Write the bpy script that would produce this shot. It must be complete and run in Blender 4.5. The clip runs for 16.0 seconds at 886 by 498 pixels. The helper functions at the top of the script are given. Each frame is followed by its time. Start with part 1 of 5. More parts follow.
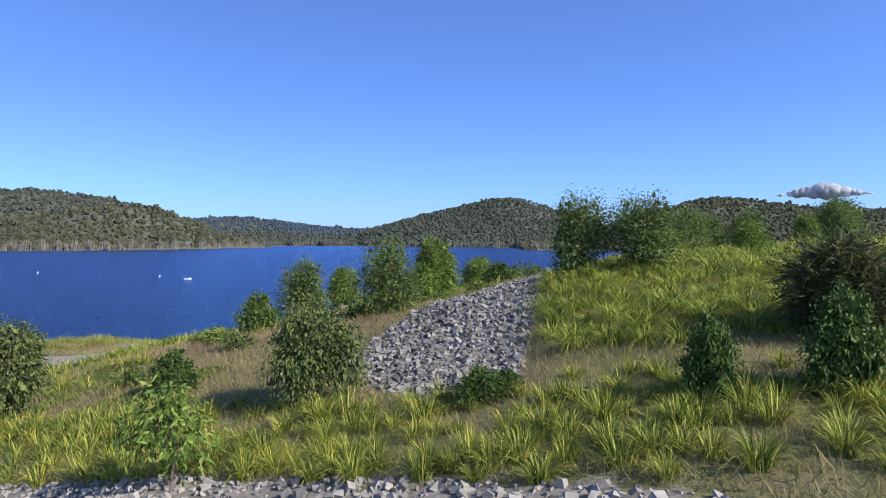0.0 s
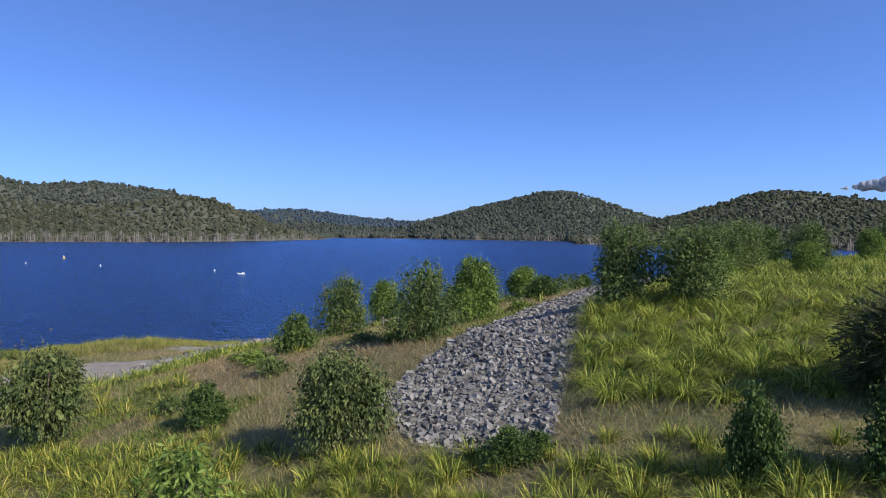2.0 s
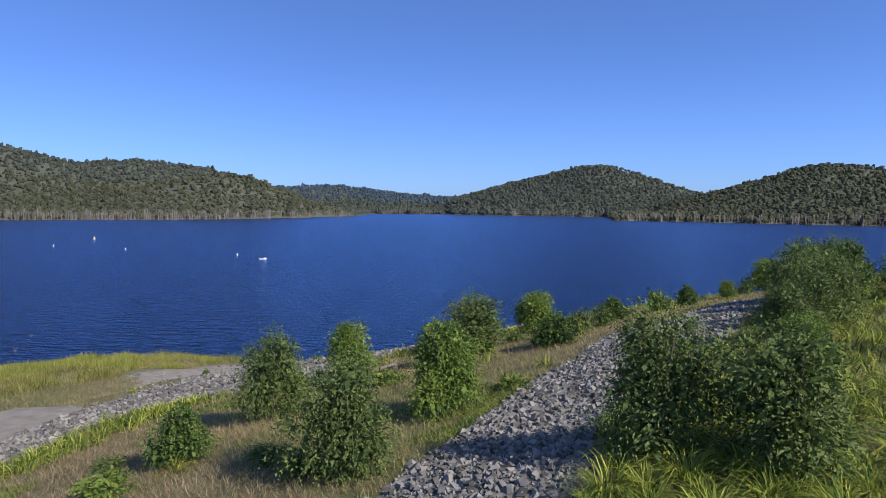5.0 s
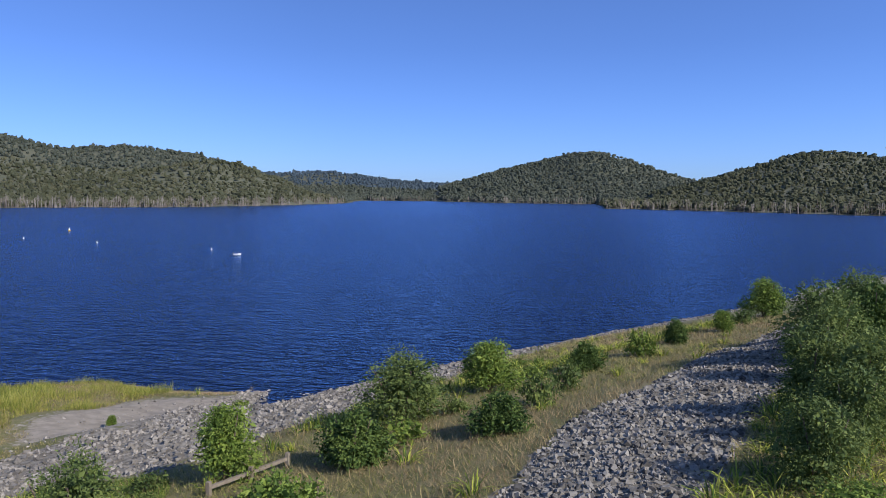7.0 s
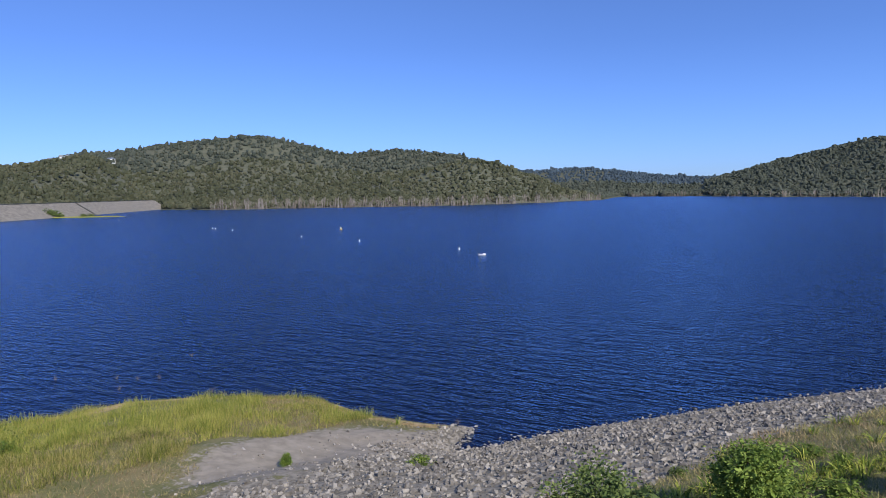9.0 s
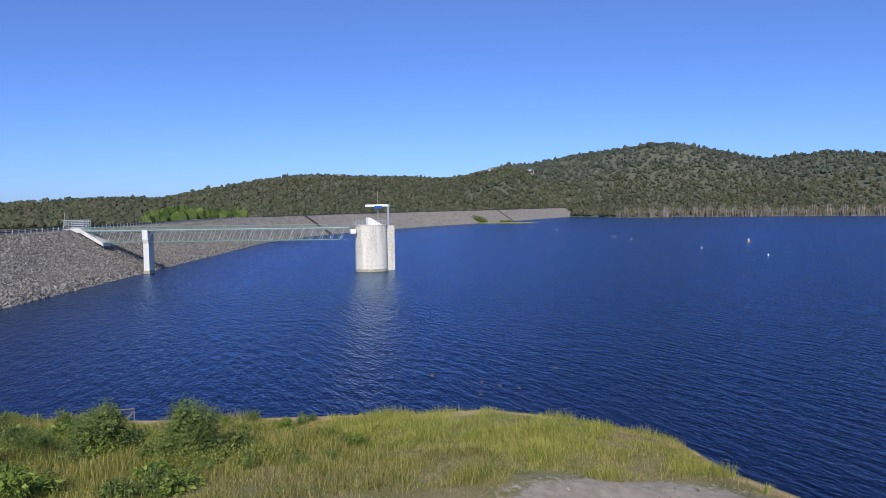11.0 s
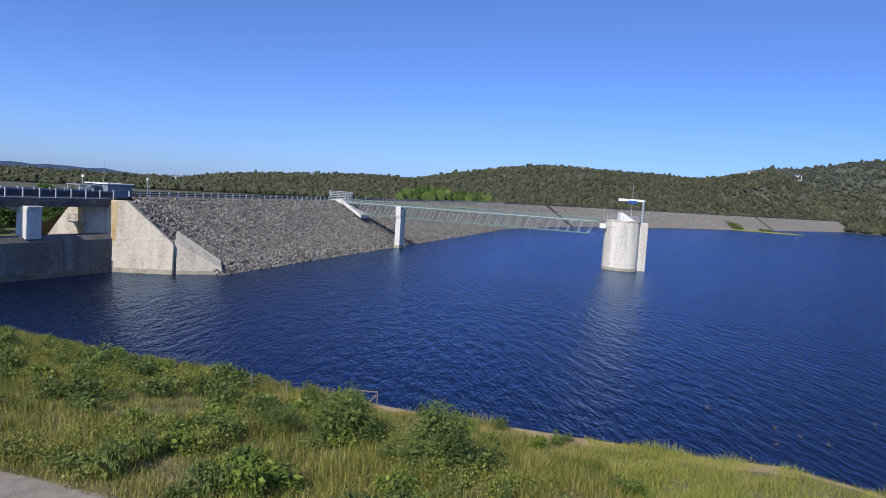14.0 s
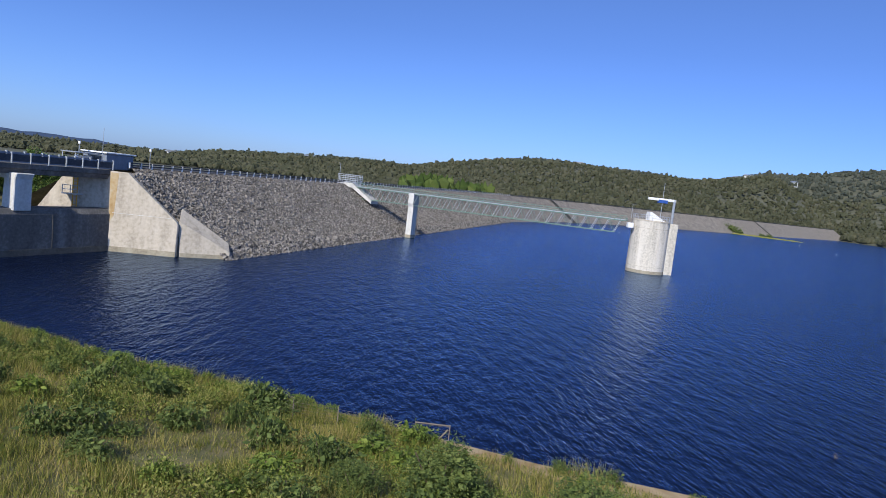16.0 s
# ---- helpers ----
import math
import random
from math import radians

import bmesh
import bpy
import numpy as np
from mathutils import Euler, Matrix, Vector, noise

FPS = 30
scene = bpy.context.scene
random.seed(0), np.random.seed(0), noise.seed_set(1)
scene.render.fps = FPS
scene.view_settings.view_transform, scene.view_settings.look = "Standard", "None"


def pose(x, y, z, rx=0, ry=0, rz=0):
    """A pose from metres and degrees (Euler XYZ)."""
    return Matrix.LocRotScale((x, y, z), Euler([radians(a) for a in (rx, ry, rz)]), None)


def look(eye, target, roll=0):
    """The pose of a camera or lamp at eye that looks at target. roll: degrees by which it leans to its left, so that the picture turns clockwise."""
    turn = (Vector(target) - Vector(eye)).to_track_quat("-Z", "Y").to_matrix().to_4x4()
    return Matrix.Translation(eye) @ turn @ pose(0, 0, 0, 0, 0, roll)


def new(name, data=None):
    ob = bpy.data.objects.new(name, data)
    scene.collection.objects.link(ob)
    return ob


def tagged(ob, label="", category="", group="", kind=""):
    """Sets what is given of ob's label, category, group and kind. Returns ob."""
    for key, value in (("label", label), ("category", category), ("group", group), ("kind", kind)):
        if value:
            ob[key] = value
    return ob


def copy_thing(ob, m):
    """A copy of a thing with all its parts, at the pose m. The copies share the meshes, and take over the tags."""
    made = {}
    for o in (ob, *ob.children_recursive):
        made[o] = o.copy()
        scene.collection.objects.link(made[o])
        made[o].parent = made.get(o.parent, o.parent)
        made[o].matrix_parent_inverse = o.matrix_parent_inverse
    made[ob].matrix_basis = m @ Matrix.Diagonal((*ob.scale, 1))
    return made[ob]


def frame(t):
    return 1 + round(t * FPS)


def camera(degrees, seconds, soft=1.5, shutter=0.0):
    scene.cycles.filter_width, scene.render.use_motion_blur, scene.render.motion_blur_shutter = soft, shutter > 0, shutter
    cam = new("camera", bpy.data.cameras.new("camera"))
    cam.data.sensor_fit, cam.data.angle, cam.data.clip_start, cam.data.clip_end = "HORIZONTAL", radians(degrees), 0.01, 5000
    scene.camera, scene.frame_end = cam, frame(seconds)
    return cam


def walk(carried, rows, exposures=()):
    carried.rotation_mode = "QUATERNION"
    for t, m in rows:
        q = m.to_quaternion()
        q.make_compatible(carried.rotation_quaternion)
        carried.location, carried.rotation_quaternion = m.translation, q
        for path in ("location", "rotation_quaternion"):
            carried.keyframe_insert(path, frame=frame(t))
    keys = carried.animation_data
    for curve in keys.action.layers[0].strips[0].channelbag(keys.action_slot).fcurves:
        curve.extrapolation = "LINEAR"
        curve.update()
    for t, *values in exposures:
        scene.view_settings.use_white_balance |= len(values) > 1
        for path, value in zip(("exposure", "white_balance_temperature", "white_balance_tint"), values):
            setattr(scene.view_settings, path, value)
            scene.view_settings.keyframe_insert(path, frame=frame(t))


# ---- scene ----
cam = camera(64.7, 16.0, soft=0.6)

PATH = [
    (0, (0.114, 0.199, 10.764), (-0.169, 2.179, 10.744), 0.1),
    (0.5, (0.18, 0.209, 11.155), (-0.21, 2.171, 11.131), 0.2),
    (1, (0.218, 0.213, 11.747), (-0.187, 2.171, 11.718), 0.2),
    (1.5, (0.326, 0.372, 11.894), (-0.077, 2.331, 11.86), 0.3),
    (2, (0.444, 0.958, 11.938), (0.019, 2.912, 11.896), 0.4),
    (2.5, (0.556, 1.9, 11.977), (0.103, 3.848, 11.925), 0.4),
    (3, (0.633, 3.267, 12.383), (0.122, 5.2, 12.319), 0.4),
    (3.5, (0.703, 4.889, 12.865), (0.167, 6.815, 12.789), 0.3),
    (4, (0.77, 6.827, 13.368), (0.227, 8.75, 13.281), 0.2),
    (4.5, (0.744, 8.998, 13.774), (0.208, 10.922, 13.674), 0.2),
    (6.8, (1.667, 18.092, 16.297), (1.158, 20.02, 16.144), 0.3),
    (7, (1.513, 19.232, 16.329), (1.006, 21.16, 16.175), 0.3),
    (7.5, (1.152, 22.039, 16.43), (0.562, 23.943, 16.271), 0.3),
    (8, (0.702, 24.88, 16.502), (-0.034, 26.733, 16.34), 0.0),
    (8.5, (0.165, 27.62, 16.601), (-0.747, 29.392, 16.436), -0.4),
    (9, (-0.503, 30.146, 16.588), (-1.664, 31.766, 16.428), -0.8),
    (9.5, (-1.159, 32.275, 16.709), (-2.615, 33.638, 16.563), -1.7),
    (9.7, (-1.396, 32.964, 16.721), (-2.97, 34.189, 16.582), -1.7),
    (11.8, (-3.145, 37.205, 16.917), (-5.097, 37.622, 16.796), -0.1),
    (12, (-3.569, 37.342, 16.921), (-5.545, 37.624, 16.799), 0.1),
    (12.5, (-4.884, 37.334, 16.841), (-6.874, 37.49, 16.708), 0.9),
    (13, (-6.688, 36.94, 16.635), (-8.679, 37.073, 16.494), 1.8),
    (13.5, (-8.768, 36.16, 16.431), (-10.759, 36.273, 16.28), 2.8),
    (14, (-11.021, 35.138, 16.248), (-13.011, 35.24, 16.086), 3.8),
    (14.5, (-13.643, 33.824, 15.977), (-15.633, 33.926, 15.805), 4.6),
    (15, (-16.276, 32.427, 15.791), (-18.265, 32.535, 15.609), 5.4),
    (15.5, (-18.892, 30.826, 15.644), (-20.879, 30.95, 15.456), 6.1),
    (16, (-21.755, 29.131, 15.544), (-23.741, 29.269, 15.353), 6.7),
]
walk(cam, [(t, look(eye, target, roll)) for t, eye, target, roll in PATH],
     exposures=[(0, 0.36), (0.5, 0.12), (1, 0.06), (2, 0.04), (4, 0.0), (9, 0.02), (12, -0.08), (16, -0.1)])

# ---- world, sun ----
SUN_FROM = Vector((0.905, -0.43, 0.0)).normalized()
SUN_EL = radians(35)
world = bpy.data.worlds.new("daylight")
scene.world = world
world.use_nodes = True
wn, wl = world.node_tree.nodes, world.node_tree.links
sky = wn.new("ShaderNodeTexSky")
sky.sky_type, sky.sun_disc = "NISHITA", False
sky.sun_elevation, sky.sun_rotation = SUN_EL, math.atan2(SUN_FROM.x, SUN_FROM.y)
sky.air_density, sky.dust_density, sky.ozone_density, sky.altitude = 1.0, 0.3, 3.0, 100
# the clear dry air of the day: a deeper blue than the model's, from the horizon up
where, split, tone = wn.new("ShaderNodeTexCoord"), wn.new("ShaderNodeSeparateXYZ"), wn.new("ShaderNodeMix")
depth = wn.new("ShaderNodeValToRGB")
for e, (pos, c) in zip((depth.color_ramp.elements[0], depth.color_ramp.elements[1], depth.color_ramp.elements.new(0.2)),
                       ((0.0, (0.43, 0.66, 1.38)), (0.7, (0.80, 0.95, 1.5)), (0.2, (0.47, 0.64, 1.15)))):
    e.position, e.color = pos, (*c, 1)
wl.new(where.outputs["Generated"], split.inputs[0])
wl.new(split.outputs["Z"], depth.inputs[0])
tone.data_type, tone.blend_type = "RGBA", "MULTIPLY"
tone.inputs["Factor"].default_value = 1.0
wl.new(sky.outputs[0], tone.inputs["A"])
wl.new(depth.outputs[0], tone.inputs["B"])
# brighter round towards the sun's side
side, lift, glow_mix = wn.new("ShaderNodeVectorMath"), wn.new("ShaderNodeMapRange"), wn.new("ShaderNodeVectorMath")
side.operation, glow_mix.operation = "DOT_PRODUCT", "SCALE"
side.inputs[1].default_value = SUN_FROM
wl.new(where.outputs["Generated"], side.inputs[0])
for key, value in (("From Min", -0.75), ("From Max", 0.4), ("To Min", 0.97), ("To Max", 1.36)):
    lift.inputs[key].default_value = value
wl.new(side.outputs["Value"], lift.inputs["Value"])
wl.new(tone.outputs["Result"], glow_mix.inputs[0])
wl.new(lift.outputs["Result"], glow_mix.inputs["Scale"])
wl.new(glow_mix.outputs["Vector"], wn["Background"].inputs["Color"])
wn["Background"].inputs["Strength"].default_value = 0.12
sun = new("sun", bpy.data.lights.new("sun", "SUN"))
sun.data.energy, sun.data.angle, sun.data.color = 5.0, radians(0.53), (1.0, 0.95, 0.86)
sun.matrix_world = look(Vector((SUN_FROM.x * math.cos(SUN_EL), SUN_FROM.y * math.cos(SUN_EL), math.sin(SUN_EL))) * 400, (0, 0, 0))
scene.view_settings.exposure = 0.0


# ---- materials ----
def material(name, colours, scale=4.0, rough=0.85, bump=0.3, detail=6.0, fine=5.0, metal=0.0, per_island=0.0, per_object=0.0, spec=0.3, bump_size=0.02, streak=1.0):
    """Mottled surface: colours run along a noise at two sizes, with relief from the finer one."""
    m = bpy.data.materials.new(name)
    m.use_nodes = True
    n, l = m.node_tree.nodes, m.node_tree.links
    b = n["Principled BSDF"]
    b.inputs["Roughness"].default_value, b.inputs["Metallic"].default_value = rough, metal
    b.inputs["Specular IOR Level"].default_value = spec
    geo = n.new("ShaderNodeNewGeometry")
    big, small = n.new("ShaderNodeTexNoise"), n.new("ShaderNodeTexNoise")
    for node, s in ((big, scale), (small, scale * fine)):
        node.inputs["Scale"].default_value, node.inputs["Detail"].default_value = s, detail
        l.new(geo.outputs["Position"], node.inputs["Vector"])
    if streak != 1.0:
        # runs and stains drawn out down the wall
        place = n.new("ShaderNodeMapping")
        place.inputs["Scale"].default_value = (1, 1, streak)
        l.new(geo.outputs["Position"], place.inputs["Vector"])
        l.new(place.outputs[0], big.inputs["Vector"])
    mix = n.new("ShaderNodeMath")
    mix.operation = "MULTIPLY_ADD"
    mix.inputs[1].default_value = 0.45
    l.new(small.outputs[0], mix.inputs[0])
    half = n.new("ShaderNodeMath")
    half.operation = "MULTIPLY_ADD"
    half.inputs[1].default_value, half.inputs[2].default_value = 0.55, 0.0
    l.new(big.outputs[0], half.inputs[0])
    l.new(half.outputs[0], mix.inputs[2])
    value = mix.outputs[0]
    for amount, source in ((per_island, geo.outputs["Random Per Island"]), (per_object, None)):
        if amount:
            if source is None:
                source = n.new("ShaderNodeObjectInfo").outputs["Random"]
            add = n.new("ShaderNodeMath")
            add.operation = "MULTIPLY_ADD"
            add.inputs[1].default_value = amount
            l.new(source, add.inputs[0])
            shift = n.new("ShaderNodeMath")
            shift.operation = "SUBTRACT"
            shift.inputs[1].default_value = amount / 2
            l.new(value, shift.inputs[0])
            l.new(shift.outputs[0], add.inputs[2])
            value = add.outputs[0]
    ramp = n.new("ShaderNodeValToRGB")
    ramp.color_ramp.elements[0].position, ramp.color_ramp.elements[1].position = 0.3, 0.7
    while len(ramp.color_ramp.elements) < len(colours):
        ramp.color_ramp.elements.new(0.5)
    for i, (e, c) in enumerate(zip(ramp.color_ramp.elements, colours)):
        e.position, e.color = 0.3 + 0.4 * i / (len(colours) - 1), (*c, 1)
    l.new(value, ramp.inputs[0])
    l.new(ramp.outputs[0], b.inputs["Base Color"])
    if bump:
        bm_node = n.new("ShaderNodeBump")
        bm_node.inputs["Strength"].default_value, bm_node.inputs["Distance"].default_value = bump, bump_size
        l.new(small.outputs[0], bm_node.inputs["Height"])
        l.new(bm_node.outputs[0], b.inputs["Normal"])
    return m


def leafy(name, colours, scale=0.6, per_island=0.42, glow=0.3, rough=0.7):
    """Thin leaves: some of the light passes through them."""
    m = material(name, colours, scale=scale, rough=rough, bump=0, per_island=per_island, spec=0.25)
    n, l = m.node_tree.nodes, m.node_tree.links
    b, out = n["Principled BSDF"], n["Material Output"]
    ramp = b.inputs["Base Color"].links[0].from_node
    thin = n.new("ShaderNodeBsdfTranslucent")
    l.new(ramp.outputs[0], thin.inputs["Color"])
    mix = n.new("ShaderNodeMixShader")
    mix.inputs[0].default_value = glow
    l.new(b.outputs[0], mix.inputs[1])
    l.new(thin.outputs[0], mix.inputs[2])
    l.new(mix.outputs[0], out.inputs["Surface"])
    return m


ROCK = material("grey_rock", [(0.068, 0.062, 0.057), (0.150, 0.138, 0.127), (0.272, 0.250, 0.226)], 1.2, 0.9, 0.5, per_island=0.55, per_object=0.3)
DAM_ROCK = material("weathered_rockfill", [(0.095, 0.086, 0.075), (0.195, 0.178, 0.157), (0.315, 0.286, 0.250)], 0.25, 0.92, 0.6, per_island=0.55, bump_size=0.1)
DAM_FILL = material("rockfill_bed", [(0.125, 0.110, 0.092), (0.24, 0.212, 0.178), (0.37, 0.328, 0.275)], 0.4, 0.95, 1.0, bump_size=0.5, fine=6)
CONCRETE = material("weathered_concrete", [(0.30, 0.258, 0.200), (0.50, 0.440, 0.350), (0.62, 0.555, 0.450)], 0.7, 0.85, 0.2, fine=3.2, streak=0.14)
TOWER_CONCRETE = material("streaked_concrete", [(0.38, 0.35, 0.29), (0.60, 0.555, 0.47), (0.68, 0.63, 0.54)], 0.8, 0.85, 0.15, fine=3, streak=0.08, detail=3)
DAMP = material("wet_dark_concrete", [(0.07, 0.062, 0.05), (0.11, 0.10, 0.08), (0.16, 0.145, 0.12)], 0.6, 0.7, 0.3)
RIPRAP = material("pale_riprap", [(0.125, 0.112, 0.099), (0.230, 0.208, 0.186), (0.350, 0.316, 0.278)], 1.2, 0.9, 0.5, per_island=0.45, per_object=0.2)
CONCRETE_PALE = material("pale_concrete", [(0.42, 0.41, 0.38), (0.58, 0.57, 0.53), (0.68, 0.67, 0.63)], 0.55, 0.8, 0.25, fine=5, streak=0.14)
# dark from stains and also from shade put into the colour
DARK_CONCRETE = material("stained_shaded_concrete", [(0.070, 0.066, 0.062), (0.125, 0.120, 0.112), (0.235, 0.226, 0.210)], 0.55, 0.8, 0.3, fine=5, streak=0.14)
TIDE = material("stained_concrete", [(0.20, 0.17, 0.12), (0.33, 0.29, 0.21), (0.42, 0.38, 0.29)], 0.6, 0.8, 0.3)
RUST_STAIN = material("rust_streaked_concrete", [(0.30, 0.17, 0.06), (0.46, 0.33, 0.17), (0.52, 0.45, 0.33)], 0.35, 0.85, 0.2)
STEEL_GREEN = material("green_painted_steel", [(0.085, 0.150, 0.118), (0.125, 0.205, 0.165), (0.180, 0.260, 0.220)], 0.8, 0.5, 0.1)
GALVANISED = material("galvanised_steel", [(0.30, 0.32, 0.33), (0.42, 0.44, 0.45), (0.52, 0.54, 0.55)], 2.0, 0.45, 0.1, metal=0.5)
WHITE_PAINT = material("white_paint", [(0.62, 0.62, 0.60), (0.74, 0.74, 0.72), (0.8, 0.8, 0.78)], 1.5, 0.5, 0.1)
BLUE_PAINT = material("blue_paint", [(0.02, 0.06, 0.22), (0.03, 0.09, 0.32), (0.05, 0.12, 0.38)], 1.5, 0.5, 0.1)
DARK_STEEL = material("dark_steel", [(0.03, 0.034, 0.042), (0.05, 0.055, 0.066), (0.08, 0.085, 0.095)], 2.0, 0.55, 0.1)
BLUE_GREY = material("blue_grey_sheet", [(0.14, 0.17, 0.21), (0.19, 0.22, 0.27), (0.24, 0.27, 0.31)], 1.0, 0.6, 0.1)
YELLOW_PAINT = material("yellow_paint", [(0.55, 0.30, 0.02), (0.7, 0.40, 0.03), (0.75, 0.45, 0.05)], 2.0, 0.5, 0.1)
ASPHALT = material("asphalt", [(0.04, 0.04, 0.042), (0.06, 0.06, 0.062), (0.085, 0.085, 0.085)], 0.8, 0.9, 0.2)
BARK = material("grey_bark", [(0.07, 0.05, 0.035), (0.15, 0.11, 0.08), (0.24, 0.19, 0.15)], 3.0, 0.9, 0.6)
DEADWOOD = material("bleached_deadwood", [(0.125, 0.102, 0.084), (0.19, 0.16, 0.135), (0.265, 0.235, 0.205)], 0.02, 0.9, 0.1, per_island=0.6)
WOOD_RAIL = material("weathered_timber", [(0.14, 0.11, 0.08), (0.22, 0.18, 0.14), (0.3, 0.26, 0.21)], 3.0, 0.85, 0.4)
WATTLE = leafy("wattle_leaves", [(0.058, 0.090, 0.026), (0.118, 0.162, 0.044), (0.210, 0.255, 0.070)], per_island=0.34, glow=0.25)
HEDGE = leafy("vine_leaves", [(0.062, 0.105, 0.018), (0.145, 0.205, 0.036), (0.255, 0.310, 0.062)], per_island=0.36, glow=0.24)
GUM = leafy("gum_leaves", [(0.050, 0.072, 0.024), (0.115, 0.145, 0.042), (0.215, 0.240, 0.072)], glow=0.2)
BRIGHT = leafy("fresh_leaves", [(0.072, 0.120, 0.022), (0.158, 0.228, 0.040), (0.270, 0.340, 0.070)], per_island=0.36, glow=0.25)
DARKLEAF = leafy("dark_leaves", [(0.036, 0.070, 0.016), (0.078, 0.128, 0.030), (0.150, 0.205, 0.048)], glow=0.22)
SHEOAK = leafy("sheoak_needles", [(0.045, 0.055, 0.022), (0.075, 0.088, 0.034), (0.13, 0.135, 0.055)])
FOREST = leafy("forest_canopy", [(0.085, 0.093, 0.052), (0.116, 0.122, 0.071), (0.160, 0.157, 0.096)], 0.012, 0.34, 0.45, 0.9)
# the next two canopies carry distance haze in their colour, stronger in the second
FOREST_MID = leafy("mid_haze_forest", [(0.084, 0.098, 0.074), (0.114, 0.128, 0.097), (0.146, 0.155, 0.116)], 0.012, 0.28, 0.45, 0.9)
FOREST_HAZE = leafy("far_haze_forest", [(0.078, 0.112, 0.140), (0.096, 0.132, 0.162), (0.115, 0.150, 0.178)], 0.012, 0.25, 0.45, 0.9)
FOREST_FRESH = leafy("fresh_green_canopy", [(0.050, 0.085, 0.018), (0.085, 0.128, 0.028), (0.130, 0.170, 0.045)], 0.05, 0.4, 0.3, 0.9)
TUSSOCK = leafy("tussock_blades", [(0.075, 0.112, 0.018), (0.235, 0.278, 0.038), (0.560, 0.500, 0.100)], 0.8, 0.5, 0.22)
TUSSOCK_DOME = leafy("slope_tussock_blades", [(0.066, 0.118, 0.018), (0.220, 0.275, 0.036), (0.490, 0.480, 0.092)], 0.8, 0.5, 0.22)
GRASS = leafy("mixed_grass", [(0.110, 0.130, 0.034), (0.262, 0.242, 0.080), (0.470, 0.370, 0.172)], 0.35, 0.5, 0.25)
DRYGRASS = leafy("dry_grass", [(0.180, 0.122, 0.066), (0.325, 0.235, 0.128), (0.480, 0.365, 0.205)], 0.4, 0.5, 0.25)
REED = leafy("shore_reeds", [(0.175, 0.215, 0.036), (0.345, 0.360, 0.072), (0.510, 0.450, 0.120)], 0.2, 0.6, 0.4)


def ground_material():
    """Soil and thin grass, gravel where the tracks run, pale mud by the water, leaf litter under the far woods."""
    m = material("ground_cover", [(0.075, 0.085, 0.030), (0.165, 0.155, 0.070), (0.255, 0.20, 0.115)], 0.6, 0.95, 0.6, fine=14, bump_size=0.05)
    n, l = m.node_tree.nodes, m.node_tree.links
    b, geo = n["Principled BSDF"], n["Geometry"]
    colour = b.inputs["Base Color"].links[0].from_socket

    def layer(under, attribute, colours, scale, soft):
        a = n.new("ShaderNodeAttribute")
        a.attribute_name = attribute
        noise_node = n.new("ShaderNodeTexNoise")
        noise_node.inputs["Scale"].default_value, noise_node.inputs["Detail"].default_value = scale, 8
        l.new(geo.outputs["Position"], noise_node.inputs["Vector"])
        ramp = n.new("ShaderNodeValToRGB")
        ramp.color_ramp.elements[0].position, ramp.color_ramp.elements[1].position = 0.35, 0.65
        ramp.color_ramp.elements[0].color, ramp.color_ramp.elements[1].color = (*colours[0], 1), (*colours[1], 1)
        l.new(noise_node.outputs[0], ramp.inputs[0])
        edge = n.new("ShaderNodeMath")
        edge.operation = "MULTIPLY_ADD"
        edge.inputs[1].default_value = soft
        l.new(noise_node.outputs[0], edge.inputs[0])
        l.new(a.outputs["Fac"], edge.inputs[2])
        step = n.new("ShaderNodeMapRange")
        step.inputs["From Min"].default_value, step.inputs["From Max"].default_value = 0.42 + soft / 2, 0.58 + soft / 2
        l.new(edge.outputs[0], step.inputs["Value"])
        mix = n.new("ShaderNodeMix")
        mix.data_type = "RGBA"
        l.new(step.outputs[0], mix.inputs["Factor"])
        l.new(under, mix.inputs["A"])
        l.new(ramp.outputs[0], mix.inputs["B"])
        return mix.outputs["Result"]

    colour = layer(colour, "woods", ((0.084, 0.090, 0.060), (0.128, 0.126, 0.086)), 0.12, 0.2)
    colour = layer(colour, "gravel", ((0.14, 0.122, 0.095), (0.32, 0.28, 0.23)), 3.2, 1.2)
    colour = layer(colour, "path", ((0.235, 0.200, 0.160), (0.325, 0.278, 0.226)), 1.4, 0.25)
    colour = layer(colour, "mud", ((0.34, 0.215, 0.10), (0.50, 0.38, 0.22)), 0.9, 0.5)
    l.new(colour, b.inputs["Base Color"])
    return m


